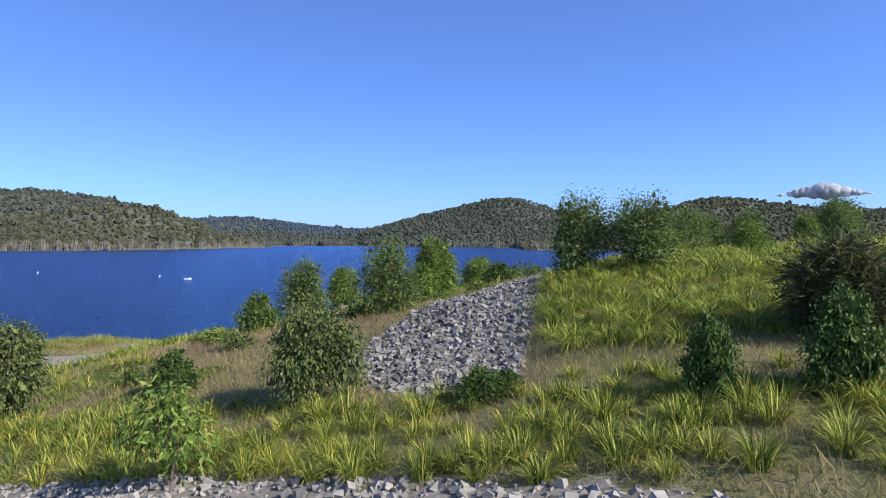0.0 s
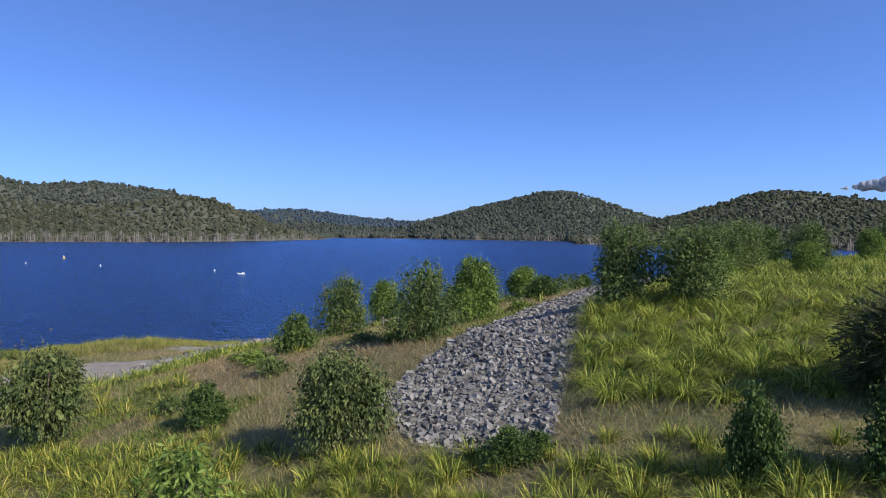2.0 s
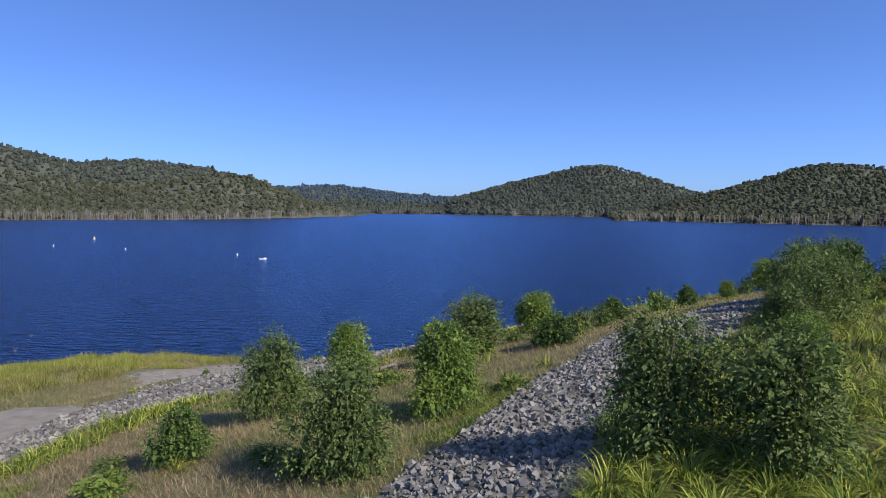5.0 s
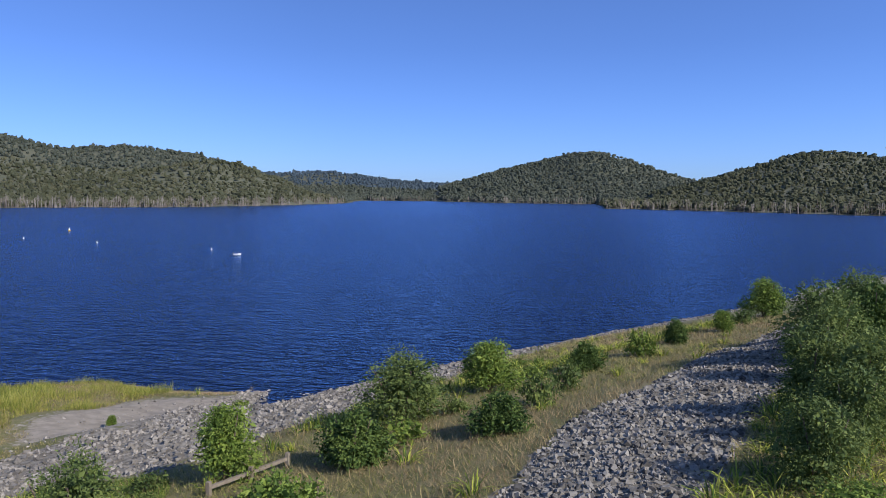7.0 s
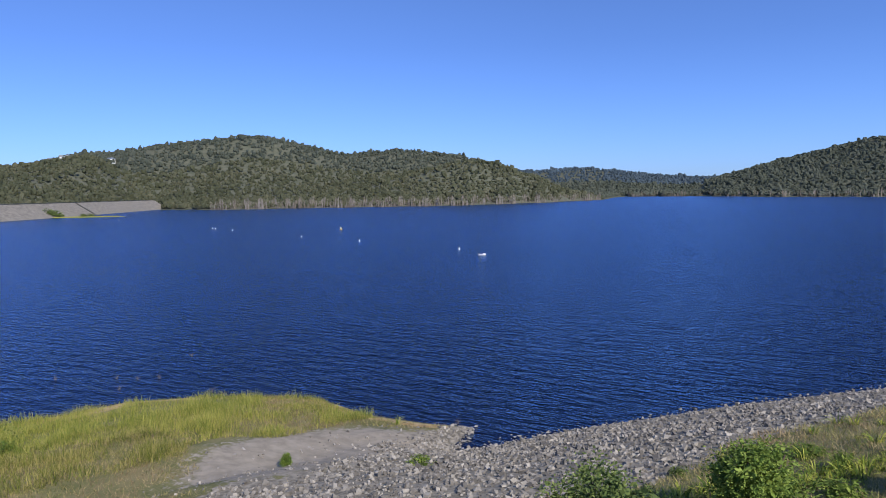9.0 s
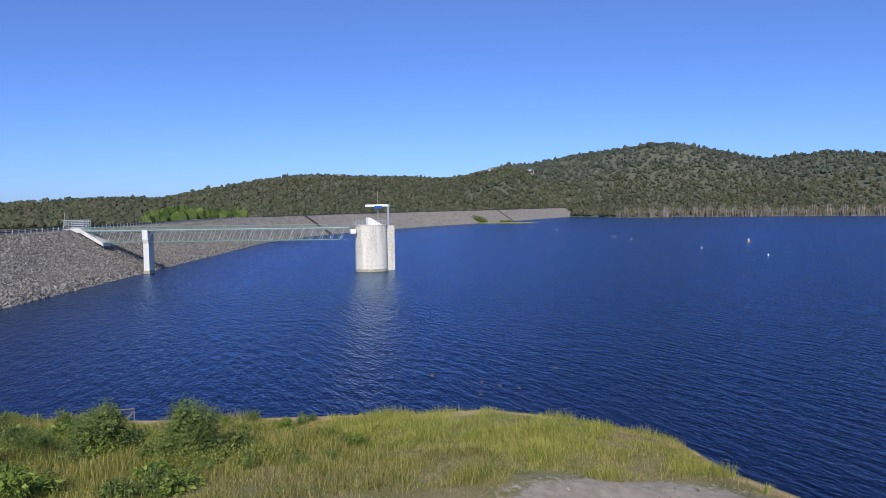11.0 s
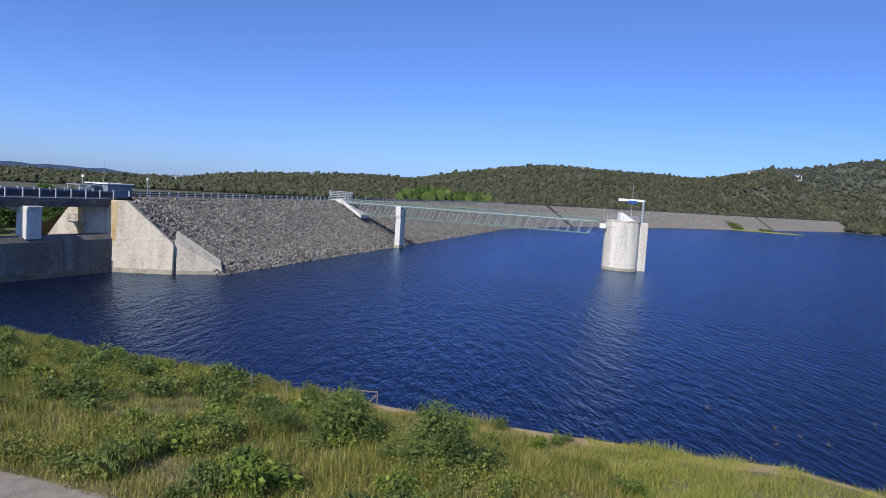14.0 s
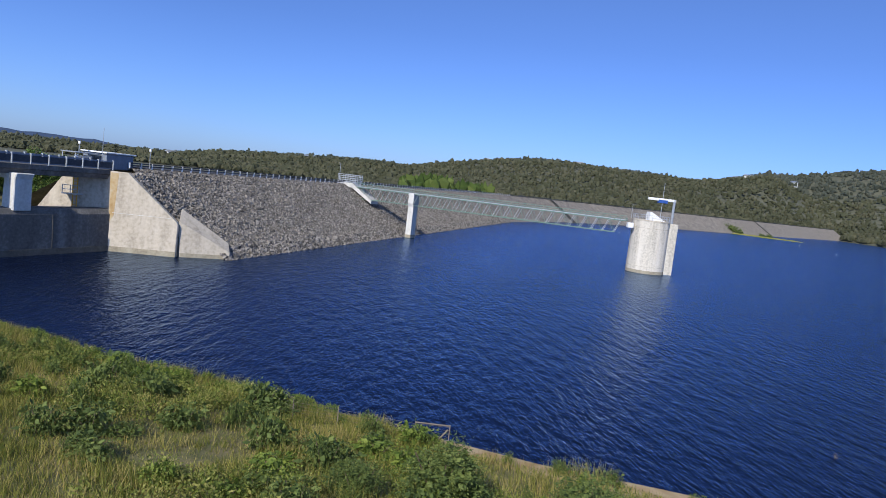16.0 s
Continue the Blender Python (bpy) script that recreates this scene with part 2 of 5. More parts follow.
def water_material():
    m = bpy.data.materials.new("lake_water")
    m.use_nodes = True
    n, l = m.node_tree.nodes, m.node_tree.links
    n.remove(n["Principled BSDF"])
    deep, gloss, angle, mix = n.new("ShaderNodeBsdfDiffuse"), n.new("ShaderNodeBsdfAnisotropic"), n.new("ShaderNodeFresnel"), n.new("ShaderNodeMixShader")
    deep.inputs["Color"].default_value = (0.0026, 0.0050, 0.019, 1)
    gloss.inputs["Color"].default_value, gloss.inputs["Roughness"].default_value = (0.53, 0.69, 0.97, 1), 0.17
    angle.inputs["IOR"].default_value = 1.32
    l.new(angle.outputs[0], mix.inputs[0])
    l.new(deep.outputs[0], mix.inputs[1])
    l.new(gloss.outputs[0], mix.inputs[2])
    l.new(mix.outputs[0], n["Material Output"].inputs["Surface"])
    geo = n.new("ShaderNodeNewGeometry")
    last = None
    for scale, stretch, turn, strength, dist in ((0.06, 3.0, -20, 0.18, 1.5), (1.0, 3.0, -30, 1.0, 0.34), (3.0, 2.6, -12, 1.0, 0.15)):
        place = n.new("ShaderNodeMapping")
        place.inputs["Rotation"].default_value = (0, 0, radians(turn))
        place.inputs["Scale"].default_value = (scale / stretch, scale, scale)
        l.new(geo.outputs["Position"], place.inputs["Vector"])
        tex = n.new("ShaderNodeTexNoise")
        tex.inputs["Scale"].default_value, tex.inputs["Detail"].default_value, tex.inputs["Distortion"].default_value = 1.0, 3.0, 0.4
        l.new(place.outputs[0], tex.inputs["Vector"])
        bump = n.new("ShaderNodeBump")
        bump.inputs["Strength"].default_value, bump.inputs["Distance"].default_value = strength, dist
        l.new(tex.outputs[0], bump.inputs["Height"])
        if last:
            l.new(last.outputs[0], bump.inputs["Normal"])
        last = bump
    l.new(last.outputs[0], gloss.inputs["Normal"])
    l.new(last.outputs[0], angle.inputs["Normal"])
    return m


GROUND, WATER = ground_material(), water_material()

# ---- shape of the land ----
SHORE = [(400, 520), (200, 340), (60, 185), (10.6, 117), (3.2, 106.7), (-4.2, 96.7), (-13.2, 85.4), (-20.3, 74.8), (-24, 68),
         (-25.8, 65.6), (-27.3, 70.4), (-31, 69.3), (-35.3, 68.6), (-41.8, 69.6), (-49.6, 65), (-53.9, 60.5), (-54.6, 56.2),
         (-56.5, 50.8), (-58.5, 45), (-60.3, 38.9), (-62.8, 33.5), (-65.8, 27), (-69.5, 19), (-73.5, 9), (-78, 0), (-84, -10),
         (-90, -24), (-90, -200), (400, -200)]
RIDGE = [(-1, -60), (-0.6, 12), (-0.3, 28), (1.8, 42), (8, 54), (17, 68), (40, 98), (90, 160)]
# azimuth in degrees, distance of the lake's far shore
FAR_SHORE = [(-200, 150), (-112, 150), (-104, 160), (-94.3, 226), (-84.8, 390), (-75, 525), (-65, 745), (-59.2, 990), (-57.8, 1010), (-56.6, 965), (-53, 880), (-47, 900),
             (-35, 900), (-28, 1050), (-22.8, 1330), (-21.5, 1950), (-15, 1800), (-10, 1500), (-2.4, 1376), (-1.6, 925), (5, 850),
             (10, 790), (17.6, 720), (30, 500), (50, 400), (200, 300)]
# ranges of hills: distance, half depth, then azimuth and elevation of the skyline along each
RANGES = [
    (1460, 520, [-126, -114, -108, -103, -93, -90, -83, -77, -70, -67, -62, -57], [-1.2, -0.75, -0.25, 0.4, 1.0, 0.85, 2.1, 2.7, 2.3, 2.2, 3.2, 0]),
    (1640, 380, [-66, -62, -59, -55.5, -51, -46.6, -43, -38.3, -35, -33, -30.5, -28, -25], [1.0, 2.9, 3.75, 4.2, 4.65, 3.75, 3.1, 3.5, 3.05, 2.65, 1.9, 0.9, -0.6]),
    (1190, 190, [-44, -41, -38, -35, -32.4, -30.5, -28.5, -26.5, -24.5, -22.8], [0.2, 1.1, 1.75, 2.4, 2.6, 2.4, 1.95, 1.35, 0.75, -0.4]),
    (3000, 520, [-34, -28.4, -25, -23, -19, -15.4, -11, -8], [1.2, 1.75, 1.75, 1.65, 1.1, 0.9, 0.8, 0]),
    (2250, 480, [-16, -12.5, -9.3, -6, -4.3, -2.6, -1, 1, 4.6, 8], [0.4, 1.3, 2.15, 2.75, 3.35, 3.55, 3.15, 2.4, 1.2, 0.3]),
    (1450, 430, [1, 4.6, 8.6, 10.7, 12.9, 15, 18, 24, 30, 45], [0.3, 1.0, 2.0, 2.6, 3.1, 2.95, 2.6, 2.0, 1.7, 1.4])]


def line_distance(px, py, line):
    best = np.full(px.shape, 1e9)
    for (ax, ay), (bx, by) in zip(line, line[1:]):
        ux, uy = bx - ax, by - ay
        k = np.clip(((px - ax) * ux + (py - ay) * uy) / (ux * ux + uy * uy), 0, 1)
        best = np.minimum(best, np.hypot(px - ax - k * ux, py - ay - k * uy))
    return best


def inside(px, py, ring):
    odd = np.zeros(px.shape, bool)
    for (ax, ay), (bx, by) in zip(ring, ring[1:] + ring[:1]):
        if ay != by:
            odd ^= ((ay > py) != (by > py)) & (px < (bx - ax) * (py - ay) / (by - ay) + ax)
    return odd


def shore_distance(px, py):
    """Metres inland from the near waterline; negative out on the lake."""
    d = line_distance(px, py, SHORE)
    return np.where(inside(px, py, SHORE), d, -d)


def ridge_offset(px, py):
    """Metres from the embankment's spine; positive on the lake side."""
    d = line_distance(px, py, RIDGE)
    side = px < np.interp(py, [p[1] for p in RIDGE], [p[0] for p in RIDGE])
    return np.where(side, d, -d)


def wobble(px, py, size):
    return (np.sin(px / size + 1.3 * np.sin(py / size * 0.7)) + np.sin(py / size * 1.1 + 1.7 * np.sin(px / size * 0.6 + 2))) * 0.5


def near_ground(px, py):
    d, e = shore_distance(px, py), ridge_offset(px, py)
    west = np.clip((-24 - px) / 6, 0, 1)
    bank = np.maximum(d, 0) * (0.34 * (1 - west) + 0.15 * west)
    spine = np.interp(e, [-40, -14, -4, 0, 4, 10, 28, 40], [11.2, 10.6, 9.9, 9.2, 8.3, 7.2, 3.5, 3.6])
    # the spine sinks towards the camera's first place
    spine = spine - np.interp(py, [6, 13, 24], [2.1, 1.7, 0]) * np.clip((spine - 3.5) / 3, 0, 1) * np.clip(1 - (e + 14) / -26, 0, 1)
    k = 0.8
    low = np.minimum(bank, spine) - k * np.exp(-np.abs(bank - spine) / k) * 0.35
    low = np.where(d > 0, np.maximum(low, 0.06 * d), d * 0.12)
    rough = 0.12 * wobble(px, py, 2.1) + 0.05 * wobble(px, py, 0.7)
    return np.maximum(low + rough * np.clip(d / 6, 0, 1), -5)


def far_ground(px, py):
    az, r = np.degrees(np.arctan2(px, py - 30)), np.hypot(px, py - 30)
    rs = np.interp(az, [p[0] for p in FAR_SHORE], [p[1] for p in FAR_SHORE]) * (1 + 0.012 * np.sin(az * 1.9) + 0.006 * np.sin(az * 5.3))
    hill = np.zeros(px.shape)
    for dist, deep, along, rise in RANGES:
        el = sum(np.interp(az + k, along, rise, -2, -2) for k in (-0.9, -0.3, 0.3, 0.9)) / 4
        top = 16 + dist * np.tan(np.radians(el)) - 8
        hill += np.maximum(top, 0) ** 5 * np.exp(-5 * ((r - dist) / deep) ** 2)
    hill = hill ** 0.2
    hill *= 1 + 0.04 * wobble(px, py, 95) + 0.03 * wobble(px, py, 40) + 0.012 * wobble(px, py, 14)
    inland = np.clip((r - rs) / 230, 0, 1)
    land = 0.6 + 3.5 * np.clip((r - rs) / 60, 0, 1) + hill * inland ** 0.8
    return np.where(r > rs, land, np.maximum(-5, (r - rs) * 0.1))


def ground_height(px, py):
    px, py = np.asarray(px, float), np.asarray(py, float)
    return np.maximum(near_ground(px, py), far_ground(px, py))

# ---- mesh tools ----
def big_mesh(name, verts, faces, mat, smooth=False):
    """A mesh from arrays: verts (n, 3) and faces (m, 3 or 4)."""
    verts, faces = np.asarray(verts, np.float32), np.asarray(faces, np.int32)
    me = bpy.data.meshes.new(name)
    me.vertices.add(len(verts))
    me.vertices.foreach_set("co", verts.ravel())
    k = faces.shape[1]
    me.loops.add(faces.size)
    me.loops.foreach_set("vertex_index", faces.ravel())
    me.polygons.add(len(faces))
    me.polygons.foreach_set("loop_start", np.arange(0, faces.size, k, dtype=np.int32))
    me.polygons.foreach_set("use_smooth", np.full(len(faces), smooth))
    me.update(calc_edges=True)
    me.materials.append(mat)
    return me


def part(name, bm, mat, parent=None, label=""):
    me = bpy.data.meshes.new(name)
    bm.to_mesh(me)
    bm.free()
    me.materials.append(mat)
    ob = new(name, me)
    ob.parent = parent
    return tagged(ob, label)


def box(bm, lo, hi, bevel=0.0, turn=None):
    """An upright box between two corners, put into bm; turn is a matrix."""
    c, s = [(a + b) / 2 for a, b in zip(lo, hi)], [b - a for a, b in zip(lo, hi)]
    m = Matrix.Translation(c) @ Matrix.Diagonal((*s, 1))
    made = bmesh.ops.create_cube(bm, size=1, matrix=(turn @ m) if turn else m)["verts"]
    if bevel:
        edges = list({e for v in made for e in v.link_edges})
        bmesh.ops.bevel(bm, geom=edges, offset=bevel, segments=1, affect="EDGES")


def bar(bm, a, b, r, sides=4, r2=None):
    """A straight bar from a to b."""
    a, b = Vector(a), Vector(b)
    q = (b - a).to_track_quat("Z", "Y").to_matrix().to_4x4()
    m = Matrix.Translation((a + b) / 2) @ q @ Matrix.Rotation(radians(180 / sides), 4, "Z")
    bmesh.ops.create_cone(bm, cap_ends=True, segments=sides, radius1=r, radius2=r if r2 is None else r2, depth=(b - a).length, matrix=m)


def prism(bm, outline, base, along, up=Vector((0, 0, 1)), depth=Vector((0, 1, 0))):
    """Pulls an outline of (s, h) points, drawn along and up from base, through depth."""
    base, along, depth = Vector(base), Vector(along), Vector(depth)
    front = [bm.verts.new(base + along * s + up * h) for s, h in outline]
    back = [bm.verts.new(v.co + depth) for v in front]
    bm.faces.new(front)
    bm.faces.new(list(reversed(back)))
    for i in range(len(front)):
        j = (i + 1) % len(front)
        bm.faces.new((front[j], front[i], back[i], back[j]))
    bmesh.ops.recalc_face_normals(bm, faces=bm.faces)


def empty(name, place=(0, 0, 0)):
    ob = new(name)
    ob.location = place
    ob.empty_display_size = 0.3
    return ob


def ground_at(px, py):
    return float(ground_height(np.array([px]), np.array([py]))[0])


def wpart(name, bm, mat, parent, label=""):
    """Like part(), for a mesh drawn in the world's own coordinates."""
    place = parent.matrix_basis.translation.copy()
    up = parent.parent
    while up:
        place += up.matrix_basis.translation
        up = up.parent
    bmesh.ops.translate(bm, verts=bm.verts, vec=-place)
    return part(name, bm, mat, parent, label)


# ---- ground and water ----
TRACK = [(-29.4, 39.6), (-30.2, 36), (-33.2, 28.5), (-38.4, 17), (-44.5, 5), (-51, -9)]
SPIT = [(-29.4, 62), (-24.6, 59), (-25.2, 65.6), (-26.9, 71.0), (-28.4, 69.8), (-28.6, 66)]
SCREE = [(-24.4, 28.5), (-21.2, 31), (-22, 37), (-22, 44), (-22.4, 50), (-26.4, 51), (-27.6, 44), (-27.6, 38)]
CHUTE = [(-3.4, 15.9), (-0.4, 14.6), (-0.1, 20), (0.2, 27), (2.2, 32), (4.0, 37), (5.6, 42), (8.6, 50.5), (13, 59), (17, 68), (13.5, 70),
         (9.7, 63), (5.4, 54.6), (2.6, 48), (-0.3, 42.6), (-1.3, 37), (-2.4, 34.5), (-3.5, 28.6), (-4.4, 23.6), (-5.5, 19.5)]
VERGE = [(-24, 18.5), (-11.6, 13.95), (-5.5, 12.15), (-1.2, 10.55), (2.0, 8.9), (9, 4), (8, 1), (-6, 6), (-24, 13)]


def riprap_edge(py):
    """How far inland the banked rock reaches."""
    return np.interp(py, [41, 48, 54, 64, 75], [26.0, 22.5, 20.5, 17.5, 16.0])


def ground_sheet():
    xs = np.concatenate([np.arange(-4800, -1600, 100), np.arange(-1600, -130, 25), np.arange(-130, -75, 3), np.arange(-75, 30, 0.75),
                         np.arange(30, 70, 2), np.arange(70, 600, 25), np.arange(600, 4900, 150)])
    ys = np.concatenate([np.arange(-1500, -300, 100), np.arange(-300, -30, 20), np.arange(-30, 5, 2), np.arange(5, 100, 0.75),
                         np.arange(100, 140, 2), np.arange(140, 1500, 25), np.arange(1500, 4860, 60)])
    gx, gy = np.meshgrid(xs, ys)
    px, py = gx.ravel(), gy.ravel()
    verts = np.stack([px, py, ground_height(px, py)], 1)
    w, h = len(xs), len(ys)
    i = (np.arange(h - 1)[:, None] * w + np.arange(w - 1)[None, :]).ravel()
    me = big_mesh("ground", verts, np.stack([i, i + 1, i + w + 1, i + w], 1), GROUND, True)
    d = shore_distance(px, py)
    track = np.clip(1 - (line_distance(px, py, TRACK) - 2.2) / 1.2, 0, 1)
    ramp = np.clip(1 - np.hypot((px + 29.2) / 8, (py - 58) / 12.5), 0, 1) * 1.5
    rocky = (inside(px, py, CHUTE) | inside(px, py, VERGE) | inside(px, py, SCREE) | inside(px, py, SPIT)) | ((d > -3) & (d < riprap_edge(py)) & (px > -25.5) & (py > 38))
    gravel = np.clip(np.maximum(ramp, rocky * 1.0), 0, 1) * (np.abs(px) < 300)
    mud = np.clip(1.15 - np.abs(d - 0.8) / np.where((py > 31) & (py < 60), 2.8, 0.8), 0, 1) * (px < -28)
    woods = np.clip((np.hypot(px, py - 30) - 180) / 60, 0, 1)
    for key, values in (("gravel", gravel), ("path", np.maximum(track, ramp * 0.9)), ("mud", mud), ("woods", woods)):
        me.attributes.new(key, "FLOAT", "POINT").data.foreach_set("value", values.astype(np.float32))
    return tagged(new("ground", me), "grassy lakeside bank with gravel tracks and wooded hills beyond", "ground", kind="structure")


ground_sheet()
wm = big_mesh("water", [(-4900, -1500, 0), (4900, -1500, 0), (4900, 4900, 0), (-4900, 4900, 0)], [(0, 1, 2, 3)], WATER)
tagged(new("water", wm), "deep blue reservoir water with small wind ripples", "water", kind="structure")


# ---- stones ----
def rock_shapes(count, seed):
    rng = np.random.default_rng(seed)
    shapes = []
    for _ in range(count):
        v = np.array([(x, y, z) for x in (-0.5, 0.5) for y in (-0.5, 0.5) for z in (-0.5, 0.5)]) * 0.82
        f = np.array([(0, 1, 3), (0, 3, 2), (4, 6, 7), (4, 7, 5), (0, 4, 5), (0, 5, 1), (2, 3, 7), (2, 7, 6), (0, 2, 6), (0, 6, 4), (1, 5, 7), (1, 7, 3)])
        # broken faces: corners pushed in and out, one end narrower
        v += rng.uniform(-0.16, 0.16, v.shape)
        v[4:] *= rng.uniform(0.7, 1.0)
        v *= np.array([rng.uniform(0.9, 1.3), rng.uniform(0.75, 1.05), rng.uniform(0.6, 0.95)])
        shapes.append((v, f))
    return shapes


SHAPES = rock_shapes(12, 5)


def turns(rng, n):
    q = rng.normal(size=(n, 4))
    q /= np.linalg.norm(q, axis=1)[:, None]
    w, x, y, z = q.T
    return np.stack([1 - 2 * (y * y + z * z), 2 * (x * y - z * w), 2 * (x * z + y * w), 2 * (x * y + z * w), 1 - 2 * (x * x + z * z),
                     2 * (y * z - x * w), 2 * (x * z - y * w), 2 * (y * z + x * w), 1 - 2 * (x * x + y * y)], 1).reshape(n, 3, 3)


def rock_heap(name, places, sizes, mat, rng):
    vs, fs, base = [], [], 0
    pick = rng.integers(0, len(SHAPES), len(places))
    rot = turns(rng, len(places))
    for k, (v, f) in enumerate(SHAPES):
        ids = np.where(pick == k)[0]
        if not len(ids):
            continue
        pts = np.einsum("nij,vj->nvi", rot[ids], v) * sizes[ids, None, None] + places[ids, None, :]
        vs.append(pts.reshape(-1, 3))
        fs.append((f[None] + (base + np.arange(len(ids)) * len(v))[:, None, None]).reshape(-1, 3))
        base += len(ids) * len(v)
    return big_mesh(name, np.concatenate(vs), np.concatenate(fs), mat)


def spread(rng, box_of, density, keep):
    """Random places on the land within a box, thinned by keep(px, py) in 0 to 1."""
    x0, y0, x1, y1 = box_of
    n = int((x1 - x0) * (y1 - y0) * density)
    px, py = rng.uniform(x0, x1, n), rng.uniform(y0, y1, n)
    ok = rng.random(n) < keep(px, py)
    px, py = px[ok], py[ok]
    return px, py, ground_height(px, py)


STONE_MESHES = []
for v, f in SHAPES:
    STONE_MESHES.append(big_mesh("stone", v, f, ROCK))


def stones(name, label, box_of, density, keep, small, large, seed, singles=None, mat=ROCK):
    rng = np.random.default_rng(seed)
    px, py, pz = spread(rng, box_of, density, keep)
    sizes = small + (large - small) * rng.random(len(px)) ** 2.6
    places = np.stack([px, py, pz + sizes * rng.uniform(-0.25, 0.22, len(px))], 1)
    loose = np.zeros(len(px), bool)
    if singles:
        loose = inside(px, py, singles) & (sizes > small + 0.25 * (large - small))
        loose[np.where(loose)[0][290:]] = False
    ob = tagged(new(name, rock_heap(name, places[~loose], sizes[~loose], mat, rng)), label, "rocks", kind="stuff")
    for i in np.where(loose)[0]:
        s = new("stone", STONE_MESHES[i % 12])
        s.parent, s.location = ob, places[i]
        s.rotation_euler, s.scale = rng.uniform(0, 6.28, 3), (sizes[i],) * 3
    return ob


# ---- dam wall ----
WATERLINE = [(-128.2, 4.2), (-225, 38), (-300, 64), (-358, 84), (-420, 120), (-480, 168), (-560, 255), (-630, 345), (-720, 440), (-800, 525), (-845, 580)]
CREST_Z, FACE = 11.9, 18.0


def smooth_line(points, step):
    p = np.array(points, float)
    s = np.concatenate([[0], np.cumsum(np.hypot(*np.diff(p, axis=0).T))])
    q = np.arange(0, s[-1], step)
    x, y = np.interp(q, s, p[:, 0]), np.interp(q, s, p[:, 1])
    t = np.stack([np.gradient(x), np.gradient(y)], 1)
    t /= np.linalg.norm(t, axis=1)[:, None]
    return np.stack([x, y], 1), np.stack([t[:, 1], -t[:, 0]], 1) * -1, q


def dam():
    line, back, run = smooth_line(WATERLINE, 4.0)
    if back[0][1] > 0:
        back = -back
    profile = [(-7.5, -5.0), (0, 0), (FACE, CREST_Z), (FACE + 7.5, CREST_Z), (FACE + 36, -3)]
    k = len(profile)
    verts = np.array([[x + bx * o, y + by * o, z] for (x, y), (bx, by) in zip(line, back) for o, z in profile])
    faces = [(i * k + j, i * k + j + 1, (i + 1) * k + j + 1, (i + 1) * k + j) for i in range(len(line) - 1) for j in range(k - 1)]
    wall = tagged(new("dam_wall", big_mesh("dam_wall", verts, faces, DAM_FILL)), "long rockfill dam wall with a sloping stone face", "dam", kind="structure")
    # loose rock on the face, the nearer part of the wall
    rng = np.random.default_rng(3)
    n = 19000
    s, o = 230 * rng.random(n) ** 1.3, rng.uniform(-1.5, FACE - 0.3, n)
    x, y = np.interp(s, run, line[:, 0]), np.interp(s, run, line[:, 1])
    bx, by = np.interp(s, run, back[:, 0]), np.interp(s, run, back[:, 1])
    size = rng.uniform(0.22, 0.48, n)
    places = np.stack([x + bx * o, y + by * o, o * CREST_Z / FACE + 0.02 + size * 0.05], 1)
    heap = new("rockfill", rock_heap("rockfill", places, size, DAM_ROCK, rng))
    heap.parent = wall
    tagged(heap, "grey angular rockfill facing", kind="stuff")
    # paler band of rock that the water has washed
    n = 1800
    s, o = 300 * rng.random(n) ** 1.2, rng.uniform(-0.6, 2.2, n)
    x, y = np.interp(s, run, line[:, 0]), np.interp(s, run, line[:, 1])
    bx, by = np.interp(s, run, back[:, 0]), np.interp(s, run, back[:, 1])
    size = rng.uniform(0.3, 0.7, n)
    band = new("washed_rock", rock_heap("washed_rock", np.stack([x + bx * o, y + by * o, o * CREST_Z / FACE + 0.12], 1), size, ROCK, rng))
    band.parent = wall
    tagged(band, "pale washed rocks at the waterline", kind="stuff")
    # crest road
    verts, faces = [], []
    for (x, y), (bx, by) in zip(line, back):
        for o, z in ((FACE + 0.9, 0.05), (FACE + 1.0, 0.12), (FACE + 6.6, 0.12), (FACE + 6.7, 0.05)):
            verts.append((x + bx * o, y + by * o, CREST_Z + z))
    faces = [(i * 4 + j, i * 4 + j + 1, i * 4 + j + 5, i * 4 + j + 4) for i in range(len(line) - 1) for j in range(3)]
    tagged(new("road", big_mesh("road", verts, faces, ASPHALT)), "asphalt road along the dam crest", "road", kind="structure")
    # guard rail
    rail = tagged(empty("guard_rail", (line[0][0], line[0][1], CREST_Z)), "dark steel guard rail along the dam crest", "guard rail")
    edge = line + back * (FACE + 0.5)
    posts = bmesh.new()
    box(posts, (-0.13, -0.13, 0), (0.13, 0.13, 0.9))
    pm = part("post", posts, WHITE_PAINT, rail, "pale steel post")
    pm.location = (edge[0][0] - line[0][0], edge[0][1] - line[0][1], 0)
    mesh = pm.data
    for i in range(1, 110):
        q = i * 2.6
        p = new("post", mesh)
        p.parent = rail
        p.location = (np.interp(q, run, edge[:, 0]) - line[0][0], np.interp(q, run, edge[:, 1]) - line[0][1], 0)
    beams = bmesh.new()
    for i in range(len(edge) - 1):
        for z in (0.45, 0.8):
            bar(beams, (*edge[i], CREST_Z + z), (*edge[i + 1], CREST_Z + z), 0.13)
    wpart("beam", beams, DARK_STEEL, rail)
    return wall


